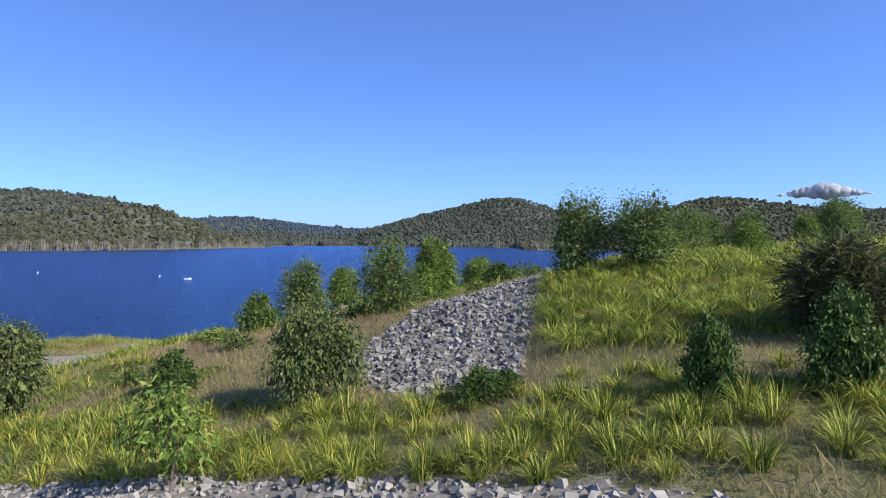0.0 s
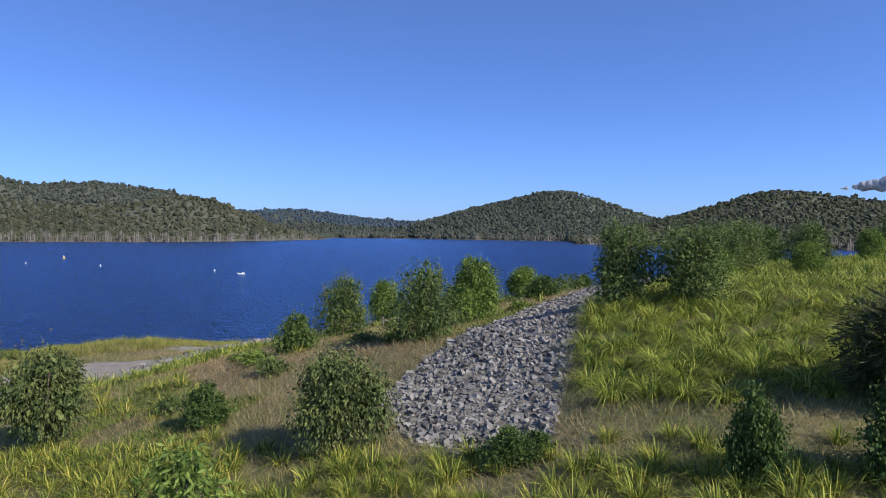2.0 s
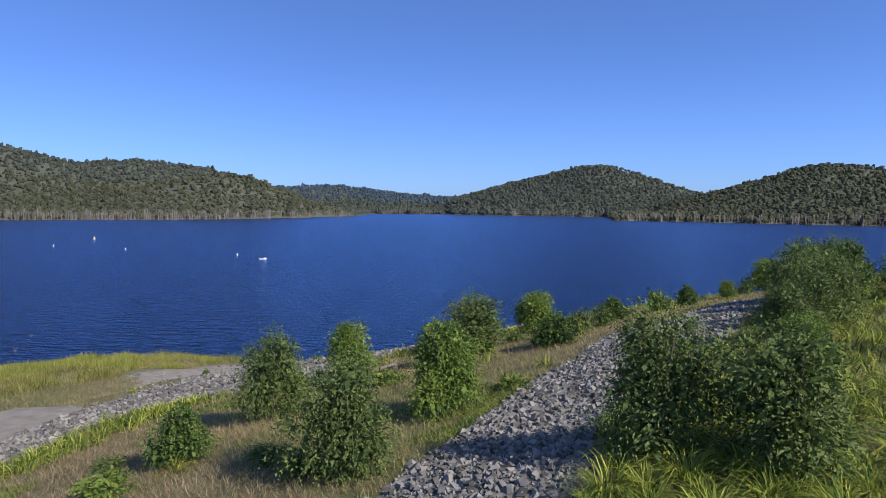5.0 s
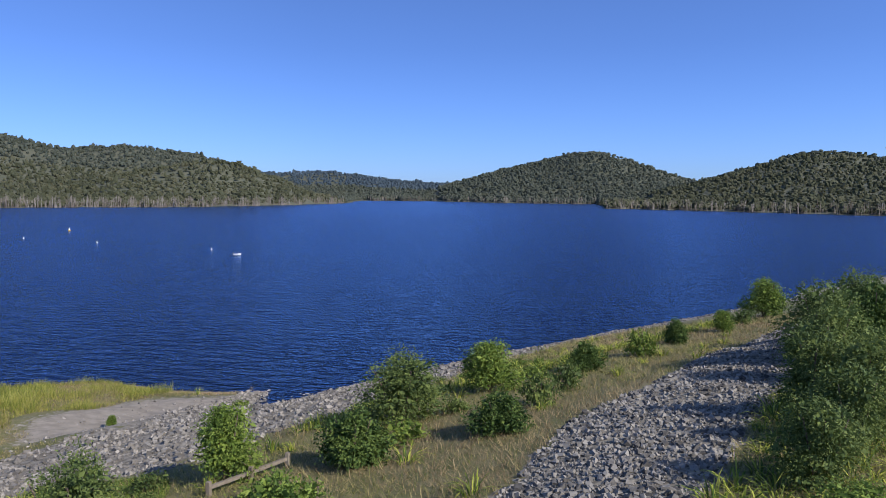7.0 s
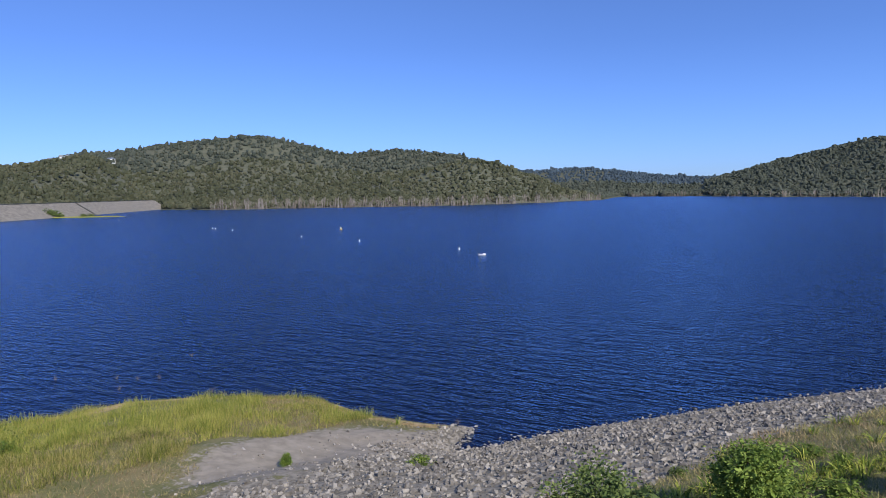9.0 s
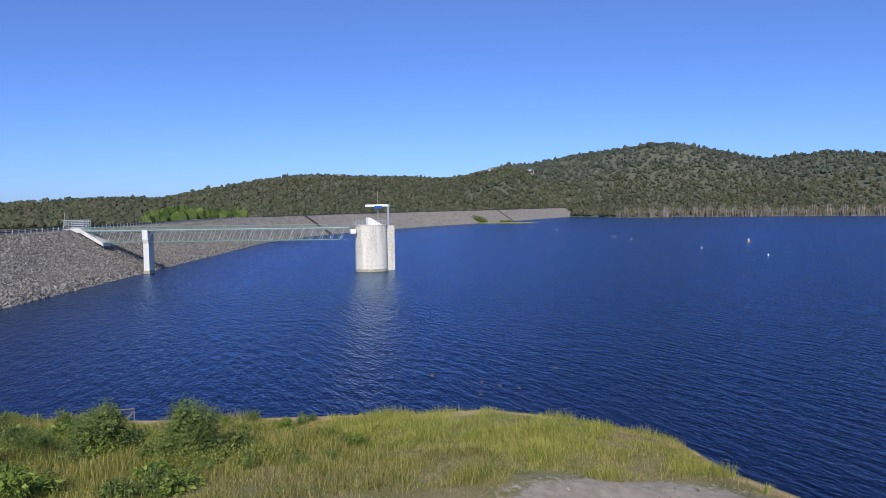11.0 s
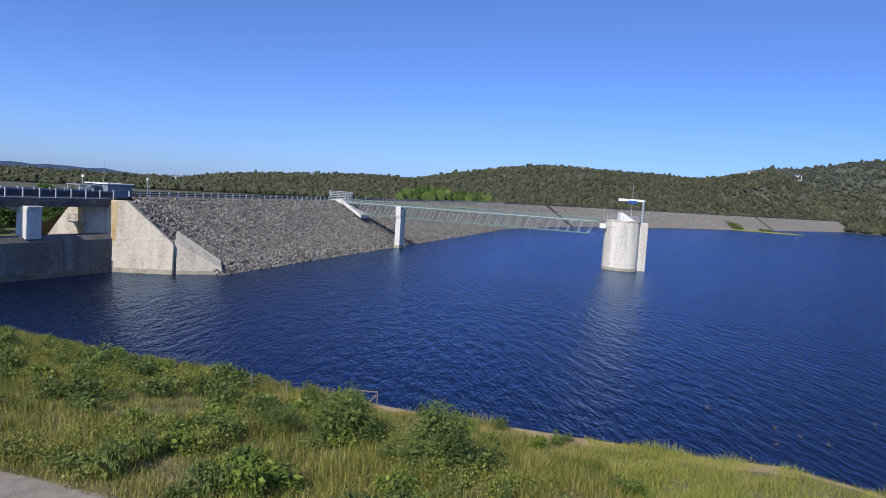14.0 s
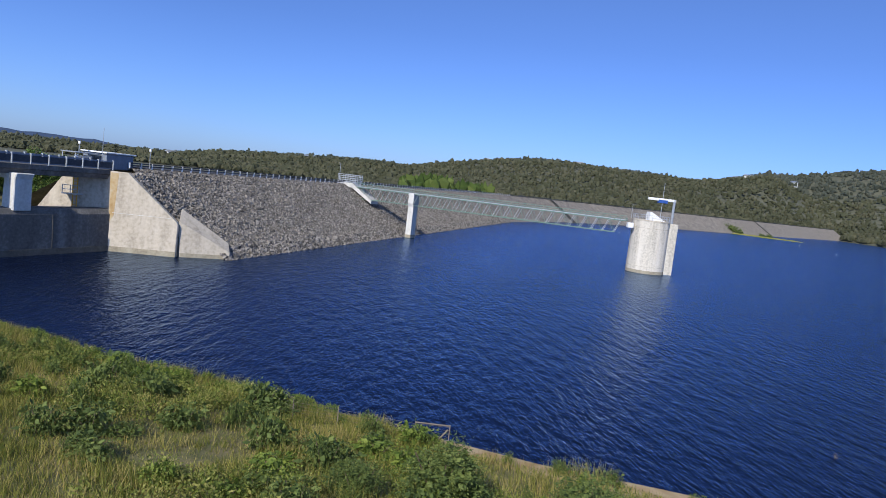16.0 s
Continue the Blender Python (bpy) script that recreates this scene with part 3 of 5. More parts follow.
def face_stairs(px, py, wide):
    """A dark concrete stair down the dam's face."""
    line, back, run = smooth_line(WATERLINE, 4.0)
    i = int(np.argmin(np.hypot(line[:, 0] - px, line[:, 1] - py)))
    foot, into = Vector((*line[i], 0)), Vector((*back[i], 0)) * (1 if back[0][1] <= 0 else -1)
    along = Vector((into.y, -into.x, 0))
    ob = tagged(empty("face_stairs", foot), "narrow dark concrete stair down the dam face", "stairs", "stairs on the dam face")
    for k in range(24):
        q = k / 24
        bm = bmesh.new()
        prism(bm, [(q * FACE, q * CREST_Z - 0.3), ((q + 1 / 24) * FACE, q * CREST_Z - 0.3), ((q + 1 / 24) * FACE, q * CREST_Z + 0.62), (q * FACE, q * CREST_Z + 0.62)],
              foot - along * wide / 2, into, depth=along * wide)
        wpart("step", bm, DAMP, ob)
    return ob


dam()
face_stairs(-441, 137, 4.0)
face_stairs(-668, 385, 4.0)


# ---- spillway and abutment ----
U = Vector((0.906, -0.423, 0)).normalized()      # along the weir, away from the abutment
N = Vector((0.423, 0.906, 0)).normalized()       # towards the lake
CORNER = Vector((-124.7, -11.8, 0))


def abutment():
    top = tagged(empty("spillway_abutment", (-126, -8, 0)), "weathered concrete abutment wall where dam and spillway meet", "abutment")
    batter = Vector((-0.06, 0, 1))
    bm = bmesh.new()
    prism(bm, [(0, -4), (9.2, -4), (9.2, 4.7), (9.0, 5.1), (1.7, 11.5), (-0.7, 11.5)], CORNER, (-0.09, 1, 0), up=batter, depth=(-0.9, 0, 0))
    bmesh.ops.bevel(bm, geom=bm.edges[:], offset=0.08, segments=1, affect="EDGES")
    wpart("wall", bm, CONCRETE, top)
    bm = bmesh.new()
    prism(bm, [(0.03, 0.0), (9.18, 0.0), (9.18, 0.75), (0.03, 0.75)], CORNER + Vector((0.03, 0, 0)), (-0.09, 1, 0), up=batter, depth=(-0.5, 0, 0))
    wpart("tide_band", bm, TIDE, top, "brown stain along the waterline")
    bm = bmesh.new()
    prism(bm, [(-0.25, 4.2), (0.3, 5.2), (0.4, 8.0), (0.5, 11.3), (-0.66, 11.3)], CORNER + Vector((0.02, 0, 0)), (-0.09, 1, 0), up=batter, depth=(-0.4, 0, 0))
    wpart("stain", bm, RUST_STAIN, top, "rusty orange streak")
    bm = bmesh.new()
    prism(bm, [(0, -4), (9.6, -4), (9.6, 4.0), (1.5, 11.1), (-0.7, 11.2)], CORNER + Vector((-0.85, 0, 0)), (-0.12, 1, 0), up=batter, depth=(-7, 1.5, 0))
    wpart("backfill", bm, DAM_FILL, top, "rock backfill behind the wall")
    rng = np.random.default_rng(6)
    q, u = rng.uniform(0.6, 9.6, 900), rng.uniform(0.02, 1, 900)
    h = np.interp(q, [1.5, 9.6], [11.15, 4.05])
    spots = np.array([CORNER + Vector((-0.95, 0, 0)) + Vector((-0.12, 1, 0)) * a + batter * b + Vector((-7, 1.5, 0)) * c for a, b, c in zip(q, h, u)])
    fill = new("rock_cover", rock_heap("rock_cover", spots, rng.uniform(0.3, 0.62, 900), DAM_ROCK, rng))
    fill.parent = top
    fill.matrix_parent_inverse = Matrix.Translation(top.location).inverted()
    tagged(fill, "grey rocks behind the wall", kind="stuff")
    # horizontal pour joint
    bm = bmesh.new()
    prism(bm, [(0.1, 5.55), (8.2, 5.55), (8.2, 5.61), (0.1, 5.61)], CORNER + Vector((0.035, 0, 0)), (-0.09, 1, 0), up=batter, depth=(-0.3, 0, 0))
    wpart("pour_joint", bm, CONCRETE_PALE, top)
    # the wall runs on downstream of the weir
    bm = bmesh.new()
    prism(bm, [(0, -4), (26, -4), (26, 0), (11.6, 4.0), (6.6, 11.3), (0, 11.3)], CORNER + Vector((-0.95, -0.04, 0)), (-0.02, -1, 0), depth=(-4, 0, 0))
    wpart("training_wall", bm, CONCRETE, top)
    # wing wall beside the rockfill
    wing = tagged(empty("wing_wall", (-128, 1, 0)), "sloping concrete wing wall against the rockfill", "wing wall")
    bm = bmesh.new()
    along, back = Vector((-0.40, 0.917, 0)), Vector((-1.9, -0.8, 0))
    foot = Vector((-126.0, -2.75, 0))
    front = [bm.verts.new(foot + along * q + Vector((-0.1 * h, 0, h))) for q, h in ((1.0, -4), (7.8, -4), (7.8, 1.0), (0.1, 5.2))]
    rear = [bm.verts.new(foot + back + along * q + Vector((-0.1 * h, 0, h))) for q, h in ((0, -4), (7.8, -4), (7.8, 2.2), (0.5, 7.0))]
    bm.faces.new(front)
    bm.faces.new(rear[::-1])
    for i in range(4):
        bm.faces.new((front[(i + 1) % 4], front[i], rear[i], rear[(i + 1) % 4]))
    bmesh.ops.recalc_face_normals(bm, faces=bm.faces)
    bmesh.ops.bevel(bm, geom=bm.edges[:], offset=0.06, segments=1, affect="EDGES")
    wpart("wall", bm, CONCRETE, wing)
    bm = bmesh.new()
    prism(bm, [(0.65, 0), (7.75, 0), (7.75, 0.6), (0.58, 0.6)], (-125.97, -2.73, 0), (-0.40, 0.917, 0), up=Vector((-0.1, 0, 1)), depth=(-0.5, -0.2, 0))
    wpart("tide_band", bm, TIDE, wing, "brown stain along the waterline")
    # platform and ladder on the sunlit training wall
    ladder = tagged(empty("access_ladder", (-125.5, -17.2, 6)), "yellow and grey steel ladder with a small landing", "ladder")
    for y in (-17.6, -17.0):
        bm = bmesh.new()
        bar(bm, (-125.5, y, 4.6), (-125.5, y, 11.6), 0.07)
        wpart("rail", bm, YELLOW_PAINT, ladder)
    for k in range(16):
        bm = bmesh.new()
        bar(bm, (-125.5, -17.6, 4.8 + k * 0.42), (-125.5, -17.0, 4.8 + k * 0.42), 0.04)
        wpart("rung", bm, YELLOW_PAINT, ladder)
    bm = bmesh.new()
    box(bm, (-125.6, -18.6, 7.6), (-124.2, -16.2, 7.75))
    for y in (-18.5, -17.4, -16.3):
        bar(bm, (-124.25, y, 7.7), (-124.25, y, 8.9), 0.06)
    for z in (8.3, 8.9):
        bar(bm, (-124.25, -18.5, z), (-124.25, -16.3, z), 0.06)
    wpart("landing", bm, GALVANISED, ladder)


def weir():
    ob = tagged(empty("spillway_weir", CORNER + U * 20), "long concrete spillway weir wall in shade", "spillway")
    bm = bmesh.new()
    prism(bm, [(0.4, -5), (0.2, 0), (0.0, 5.3), (-0.5, 6.0), (-2.4, 6.1), (-6, 3.5), (-9, -2), (-9, -5)], CORNER - N * 0.3 - U * 1.5, N, depth=U * 60)
    # stained wall; part of its shade is in the concrete colour too
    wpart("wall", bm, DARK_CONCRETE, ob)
    for k in (9, 21, 33, 45):
        bm = bmesh.new()
        prism(bm, [(0.42, -4), (0.22, 0), (0.02, 5.2), (-0.2, 5.2), (-0.2, -4)], CORNER - N * 0.28 + U * k, N, depth=U * 0.12)
        wpart("joint", bm, DAMP, ob)
    bm = bmesh.new()
    prism(bm, [(0.45, -3), (0.24, 0), (0.20, 0.8), (-0.2, 0.8), (-0.2, -3)], CORNER - N * 0.27, N, depth=U * 60)
    wpart("tide_band", bm, DAMP, ob, "dark stain along the waterline")


def spillway_bridge():
    ob = tagged(empty("spillway_bridge", CORNER + U * 12 - N * 3 + Vector((0, 0, 6.4))), "concrete road bridge with a steel railing over the spillway", "bridge")
    base = CORNER - N * 0.55 - Vector((0, 0, 0.5))
    bm = bmesh.new()
    prism(bm, [(-0.5, 12.1), (-0.5, 11.5), (-0.7, 11.4), (-0.9, 10.8), (-4.6, 10.8), (-5.0, 11.4), (-5.4, 11.5), (-5.4, 12.1)], base - U * 1.2, N, depth=U * 61)
    # the deck's shade is painted in by using the dark concrete
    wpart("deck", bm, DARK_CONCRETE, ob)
    for k in (12.2, 29.0, 45.2):
        bm = bmesh.new()
        prism(bm, [(0, 6.2), (0, 10.2), (0.35, 10.95), (-1.9, 10.95), (-2.2, 6.2)], base + N * 0.2 + U * k, N, depth=U * 2.5)
        bmesh.ops.bevel(bm, geom=bm.edges[:], offset=0.1, segments=1, affect="EDGES")
        wpart("pier", bm, CONCRETE_PALE, ob)
        bm = bmesh.new()
        prism(bm, [(-0.4, 10.2), (-0.4, 10.78), (-4.8, 10.78), (-2.0, 10.2)], base - N * 0.2 + U * (k - 0.2), N, depth=U * 2.9)
        wpart("pier_cap", bm, CONCRETE_PALE, ob)
    for side in (-0.7, -5.2):
        for k in range(0, 24):
            bm = bmesh.new()
            p = base - U * 1.0 + U * (k * 2.6) + N * side
            box(bm, (-0.11, -0.11, 0), (0.11, 0.11, 1.4), turn=Matrix.Translation(p + Vector((0, 0, 12.1))))
            wpart("post", bm, GALVANISED, ob, "pale railing post")
        bm = bmesh.new()
        prism(bm, [(side - 0.02, 12.25), (side + 0.02, 12.25), (side + 0.02, 13.2), (side - 0.02, 13.2)], base - U * 1.2, N, depth=U * 60)
        wpart("mesh_panel", bm, DARK_STEEL, ob, "dark steel mesh infill")
        for z in (12.3, 13.3):
            bm = bmesh.new()
            p = base - U * 1.2 + N * (side - 0.05)
            bar(bm, p + Vector((0, 0, z)), p + U * 60 + Vector((0, 0, z)), 0.10)
            wpart("rail", bm, BLUE_GREY, ob, "blue-grey steel rail")


def control_hut():
    ob = tagged(empty("control_hut", (-133, -17, 12)), "low blue-grey control hut with a flat pale roof", "hut")
    m = Matrix.Translation((-134.0, -16.4, 11.5)) @ Matrix.Rotation(math.atan2(U.y, U.x) + radians(90), 4, "Z")
    bm = bmesh.new()
    box(bm, (-2.4, -2.6, 0), (2.4, 2.6, 2.3), 0.05, turn=m)
    wpart("wall", bm, BLUE_GREY, ob)
    bm = bmesh.new()
    box(bm, (-2.7, -2.9, 2.32), (2.7, 2.9, 2.5), 0.03, turn=m)
    wpart("roof", bm, WHITE_PAINT, ob)
    bm = bmesh.new()
    box(bm, (-1.4, -7.4, 2.0), (1.6, -2.9, 2.15), 0.03, turn=m)
    for x, y in ((-1.2, -7.2), (1.4, -7.2)):
        bar(bm, m @ Vector((x, y, 0)), m @ Vector((x, y, 2.05)), 0.08)
    wpart("canopy", bm, GALVANISED, ob)
    bm = bmesh.new()
    box(bm, (-1.2, -5.2, 0), (0.6, -3.6, 1.7), 0.04, turn=m)
    wpart("cabinet", bm, WHITE_PAINT, ob)
    mast = tagged(empty("light_mast", (-129.5, -15.5, 12)), "thin grey pole standing by the control hut", "pole")
    bm = bmesh.new()
    bar(bm, (-129.5, -15.5, 12), (-129.5, -15.5, 17.6), 0.05, 6, 0.03)
    wpart("pole", bm, GALVANISED, mast)
    for x, y in ((-130.2, -19.2), (-138.2, -11.6)):
        lamp = tagged(empty("camera_pole", (x, y, 12)), "short grey pole with a small white box head", "pole", "poles by the hut")
        bm = bmesh.new()
        bar(bm, (x, y, 12), (x, y, 14.8), 0.06, 6)
        wpart("pole", bm, GALVANISED, lamp)
        bm = bmesh.new()
        box(bm, (x - 0.16, y - 0.16, 14.8), (x + 0.16, y + 0.16, 15.2), 0.03)
        wpart("head", bm, WHITE_PAINT, lamp)


abutment()
weir()
spillway_bridge()
control_hut()


# ---- access bridge and intake tower ----
A0, B0 = Vector((-212.3, 15.9, 0)), Vector((-183.2, 82.6, 0))
W = (B0 - A0).normalized()
SIDE = Vector((W.y, -W.x, 0))
SPAN = (B0 - A0).length


def access_bridge():
    ob = tagged(empty("access_bridge", A0 + W * 20), "green steel truss footbridge from dam to intake tower", "bridge")
    low, high, rail = 8.45, 11.4, 12.5
    n = 54
    step = SPAN / n
    for s in (-1.5, 1.5):
        o = A0 + SIDE * s
        for name, z, r, text in (("bottom_chord", low, 0.11, ""), ("top_chord", high, 0.13, ""), ("hand_rail", rail, 0.05, "pale green handrail"), ("mid_rail", (rail + high) / 2, 0.035, "")):
            bm = bmesh.new()
            bar(bm, o + Vector((0, 0, z)) + (W * 2.5 if z == low else W * 0), o + W * SPAN + Vector((0, 0, z)) - (W * 2.5 if z == low else W * 0), r)
            wpart(name, bm, STEEL_GREEN, ob, text)
        for i in range(2, n - 1):
            a = o + W * (i * step)
            up = i % 2 == 0
            bm = bmesh.new()
            bar(bm, a + Vector((0, 0, low if up else high)), a + W * step + Vector((0, 0, high if up else low)), 0.075)
            wpart("diagonal", bm, GALVANISED if up else STEEL_GREEN, ob, "pale steel diagonal brace" if up else "green steel diagonal brace")
        for i in range(0, n + 1):
            a = o + W * (i * step)
            bm = bmesh.new()
            bar(bm, a + Vector((0, 0, high)), a + Vector((0, 0, rail)), 0.05)
            wpart("rail_post", bm, STEEL_GREEN, ob)
    for i in range(1, n, 2):
        bm = bmesh.new()
        a = A0 + W * (i * step)
        bar(bm, a - SIDE * 1.5 + Vector((0, 0, low if i > 1 else high)), a + SIDE * 1.5 + Vector((0, 0, low if i > 1 else high)), 0.09)
        wpart("cross_beam", bm, STEEL_GREEN, ob)
    bm = bmesh.new()
    prism(bm, [(-1.4, high + 0.12), (1.4, high + 0.12), (1.4, high + 0.27), (-1.4, high + 0.27)], A0, SIDE, depth=W * SPAN)
    wpart("deck", bm, GALVANISED, ob)
    # pier
    pier = tagged(empty("bridge_pier", A0 + W * 18.4), "tall pale concrete pier under the truss bridge", "pier")
    c = A0 + W * 18.4
    bm = bmesh.new()
    prism(bm, [(-1.5, -5), (1.5, -5), (1.5, 8.0), (1.9, 9.0), (1.9, 11.6), (-1.9, 11.6), (-1.9, 9.0), (-1.5, 8.0)], c - W * 0.75, SIDE, depth=W * 1.5)
    bmesh.ops.bevel(bm, geom=bm.edges[:], offset=0.06, segments=1, affect="EDGES")
    wpart("shaft", bm, CONCRETE_PALE, pier)
    bm = bmesh.new()
    prism(bm, [(-1.53, 0), (1.53, 0), (1.53, 0.8), (-1.53, 0.8)], c - W * 0.78, SIDE, depth=W * 1.56)
    wpart("tide_band", bm, TIDE, pier, "brown stain along the waterline")
    # landing block on the crest
    land = tagged(empty("bridge_landing", A0), "concrete landing with galvanised fence panels at the bridge head", "landing")
    bm = bmesh.new()
    prism(bm, [(-3.5, 11.1), (1.0, 11.1), (7.2, 7.4), (7.2, 8.3), (2.4, 11.3), (1.2, 12.3), (-3.5, 12.3)], A0 - SIDE * 2.0, W, depth=SIDE * 4.0)
    wpart("block", bm, CONCRETE_PALE, land)
    for s in (-2.0, 2.0):
        for k in range(8):
            bm = bmesh.new()
            p = A0 + SIDE * s + W * (-3.3 + k * 0.75) + Vector((0, 0, 12.2))
            bar(bm, p, p + Vector((0, 0, 2.3)), 0.06)
            wpart("fence_post", bm, GALVANISED, land)
        for z in (12.5, 13.0, 13.5, 14.0, 14.45):
            bm = bmesh.new()
            p = A0 + SIDE * s + Vector((0, 0, z))
            bar(bm, p - W * 3.3, p + W * 1.95, 0.09)
            wpart("fence_rail", bm, GALVANISED, land)
    for s in range(-2, 3):
        bm = bmesh.new()
        p = A0 + SIDE * s * 0.9 + W * 1.95 + Vector((0, 0, 12.2))
        bar(bm, p, p + Vector((0, 0, 2.3)), 0.07)
        wpart("gate_bar", bm, GALVANISED, land)
    pole = tagged(empty("lamp_pole", A0 - W * 4), "thin grey lamp pole beside the bridge head", "pole")
    bm = bmesh.new()
    p = A0 - W * 4 + Vector((0, 0, CREST_Z))
    bar(bm, p, p + Vector((0, 0, 5.2)), 0.08, 6, 0.05)
    bar(bm, p + Vector((0, 0, 5.2)), p + SIDE * 0.9 + Vector((0, 0, 5.4)), 0.05, 5)
    wpart("pole", bm, GALVANISED, pole)


def intake_tower():
    c = Vector((-181.5, 87.0, 0))
    ob = tagged(empty("intake_tower", c), "round weathered concrete intake tower standing in the lake", "tower")
    top = 11.95
    mid = c + Vector((0.2, 0.7, 0))
    bm = bmesh.new()
    bmesh.ops.create_cone(bm, cap_ends=True, segments=48, radius1=4.3, radius2=4.2, depth=top + 5, matrix=Matrix.Translation(mid + Vector((0, 0, (top - 5) / 2))))
    wpart("shaft", bm, TOWER_CONCRETE, ob)
    for z, h in ((1.6, 0.04), (10.4, 0.05)):
        bm = bmesh.new()
        r = 4.3 - (z + 5) * 0.1 / (top + 5)
        bmesh.ops.create_cone(bm, cap_ends=True, segments=48, radius1=r + 0.01, radius2=r + 0.01, depth=h, matrix=Matrix.Translation(mid + Vector((0, 0, z))))
        wpart("pour_joint", bm, TIDE, ob)
    bm = bmesh.new()
    bmesh.ops.create_cone(bm, cap_ends=True, segments=48, radius1=4.31, radius2=4.30, depth=0.7, matrix=Matrix.Translation(mid + Vector((0, 0, 0.35))))
    wpart("tide_band", bm, TIDE, ob, "yellow-brown stain along the waterline")
    # square intake block on the lake side
    bm = bmesh.new()
    box(bm, (c.x - 3.2, c.y + 3.0, -5), (c.x + 1.3, c.y + 6.9, top - 0.05), 0.12)
    wpart("intake_block", bm, TOWER_CONCRETE, ob)
    for k in range(7):
        a = -1.9 + k * 0.52
        p = mid + Vector((4.265 * math.cos(a), 4.265 * math.sin(a), 0))
        bm = bmesh.new()
        bar(bm, p + Vector((0, 0, 0.9)), p * 1 + Vector((-0.05 * math.cos(a), -0.05 * math.sin(a), top - 0.1)), 0.02)
        wpart("form_joint", bm, CONCRETE, ob)
    bm = bmesh.new()
    bmesh.ops.create_cone(bm, cap_ends=True, segments=48, radius1=4.3, radius2=4.3, depth=0.3, matrix=Matrix.Translation(mid + Vector((0, 0, top + 0.15))))
    wpart("rim", bm, CONCRETE, ob)
    for k in range(22):
        a = k * 2 * math.pi / 22
        p = mid + Vector((4.1 * math.cos(a), 4.1 * math.sin(a), top + 0.3))
        bm = bmesh.new()
        bar(bm, p, p + Vector((0, 0, 1.15)), 0.05)
        wpart("rail_post", bm, GALVANISED, ob)
    for z in (0.85, 1.4):
        bm = bmesh.new()
        ring = [mid + Vector((4.1 * math.cos(k * math.pi / 16), 4.1 * math.sin(k * math.pi / 16), top + z)) for k in range(33)]
        for a, b in zip(ring, ring[1:]):
            bar(bm, a, b, 0.045)
        wpart("hand_rail", bm, GALVANISED, ob)
    bm = bmesh.new()
    prism(bm, [(0, 0), (3.9, 0), (0.5, 1.9), (0, 1.9)], c + Vector((2.4, -0.6, top + 0.3)), (-0.1, 1, 0), depth=(-1.8, -0.2, 0))
    wpart("stair_cover", bm, WHITE_PAINT, ob, "white wedge-shaped stair cover")
    # hoist
    crane = tagged(empty("gantry_crane", c + Vector((1, 3.6, top + 0.3))), "white jib crane with a blue hoist on the tower", "crane")
    q = c + Vector((0.6, 5.4, top))
    bm = bmesh.new()
    bar(bm, q - Vector((0, 0, 0.1)), q + Vector((0, 0, 5.6)), 0.3, 8)
    wpart("column", bm, GALVANISED, crane)
    bm = bmesh.new()
    box(bm, (q.x - 0.25, q.y - 6.3, top + 5.0), (q.x + 0.25, q.y + 0.3, top + 5.6), 0.04)
    wpart("jib", bm, WHITE_PAINT, crane)
    bm = bmesh.new()
    box(bm, (q.x - 0.4, q.y - 3.9, top + 4.5), (q.x + 0.4, q.y - 1.7, top + 5.25), 0.06)
    wpart("hoist", bm, BLUE_PAINT, crane, "blue hoist trolley")
    mast = tagged(empty("mast", c + Vector((0, 0.8, top))), "thin steel mast on top of the intake tower", "mast")
    bm = bmesh.new()
    p = c + Vector((0.5, 2.6, top + 0.3))
    bar(bm, p, p + Vector((0, 0, 8.9)), 0.09, 6, 0.04)
    wpart("pole", bm, GALVANISED, mast)
    mast2 = tagged(empty("short_mast", c + Vector((0, -4, top))), "short steel mast at the tower edge", "mast")
    bm = bmesh.new()
    p = c + Vector((0.5, -4.2, top + 0.3))
    bar(bm, p, p + Vector((0, 0, 3.2)), 0.06, 6, 0.04)
    wpart("pole", bm, GALVANISED, mast2)
    bm = bmesh.new()
    box(bm, (c.x + 1.0, c.y - 5.3, 10.0), (c.x + 2.2, c.y - 3.9, 11.2), 0.1)
    wpart("bearing", bm, WHITE_PAINT, ob, "white bearing block under the bridge end")


access_bridge()
intake_tower()

# ---- loose rock on the near shore ----
def in_ring(ring):
    return lambda px, py: inside(px, py, ring) * np.where(py > 44, 0.55, 1.0)


def on_shore(px, py):
    d = shore_distance(px, py)
    edge = riprap_edge(py) + 1.0 * wobble(px, py, 3.0)
    return ((d > -1.6) & (d < edge) & (px > -26 + 0.10 * (66 - py))) * np.where(py > 74, 0.5, 1.0)


NEAR_BANK = [(-20, 39), (-11, 41), (-8, 52), (-16, 56), (-22, 50)]
NEAR_CHUTE = [(-6, 14), (1, 14), (1.5, 27), (-6, 27)]
stones("rock_chute", "grey angular rocks filling a drainage chute down the bank", (-7, 14, 18, 71), 105, in_ring(CHUTE), 0.055, 0.215, 11, NEAR_CHUTE)
stones("rock_verge", "pale grey broken rock laid along the verge", (-20, 3, 6, 18), 58, in_ring(VERGE), 0.07, 0.22, 12, mat=RIPRAP)
stones("shore_riprap", "grey riprap boulders banked along the lake shore", (-30, 36, 24, 114), 16.5, on_shore, 0.11, 0.31, 13, NEAR_BANK, RIPRAP)
stones("bank_scree", "pale loose rock banked beside the gravel ramp", (-28, 28, -20, 52), 22, in_ring(SCREE), 0.10, 0.34, 15, mat=RIPRAP)
stones("rock_spit", "pale rock laid out into a small spit by the ramp", (-30, 58, -24, 72), 20, lambda px, py: 1.0 * inside(px, py, SPIT), 0.10, 0.34, 16, mat=RIPRAP)
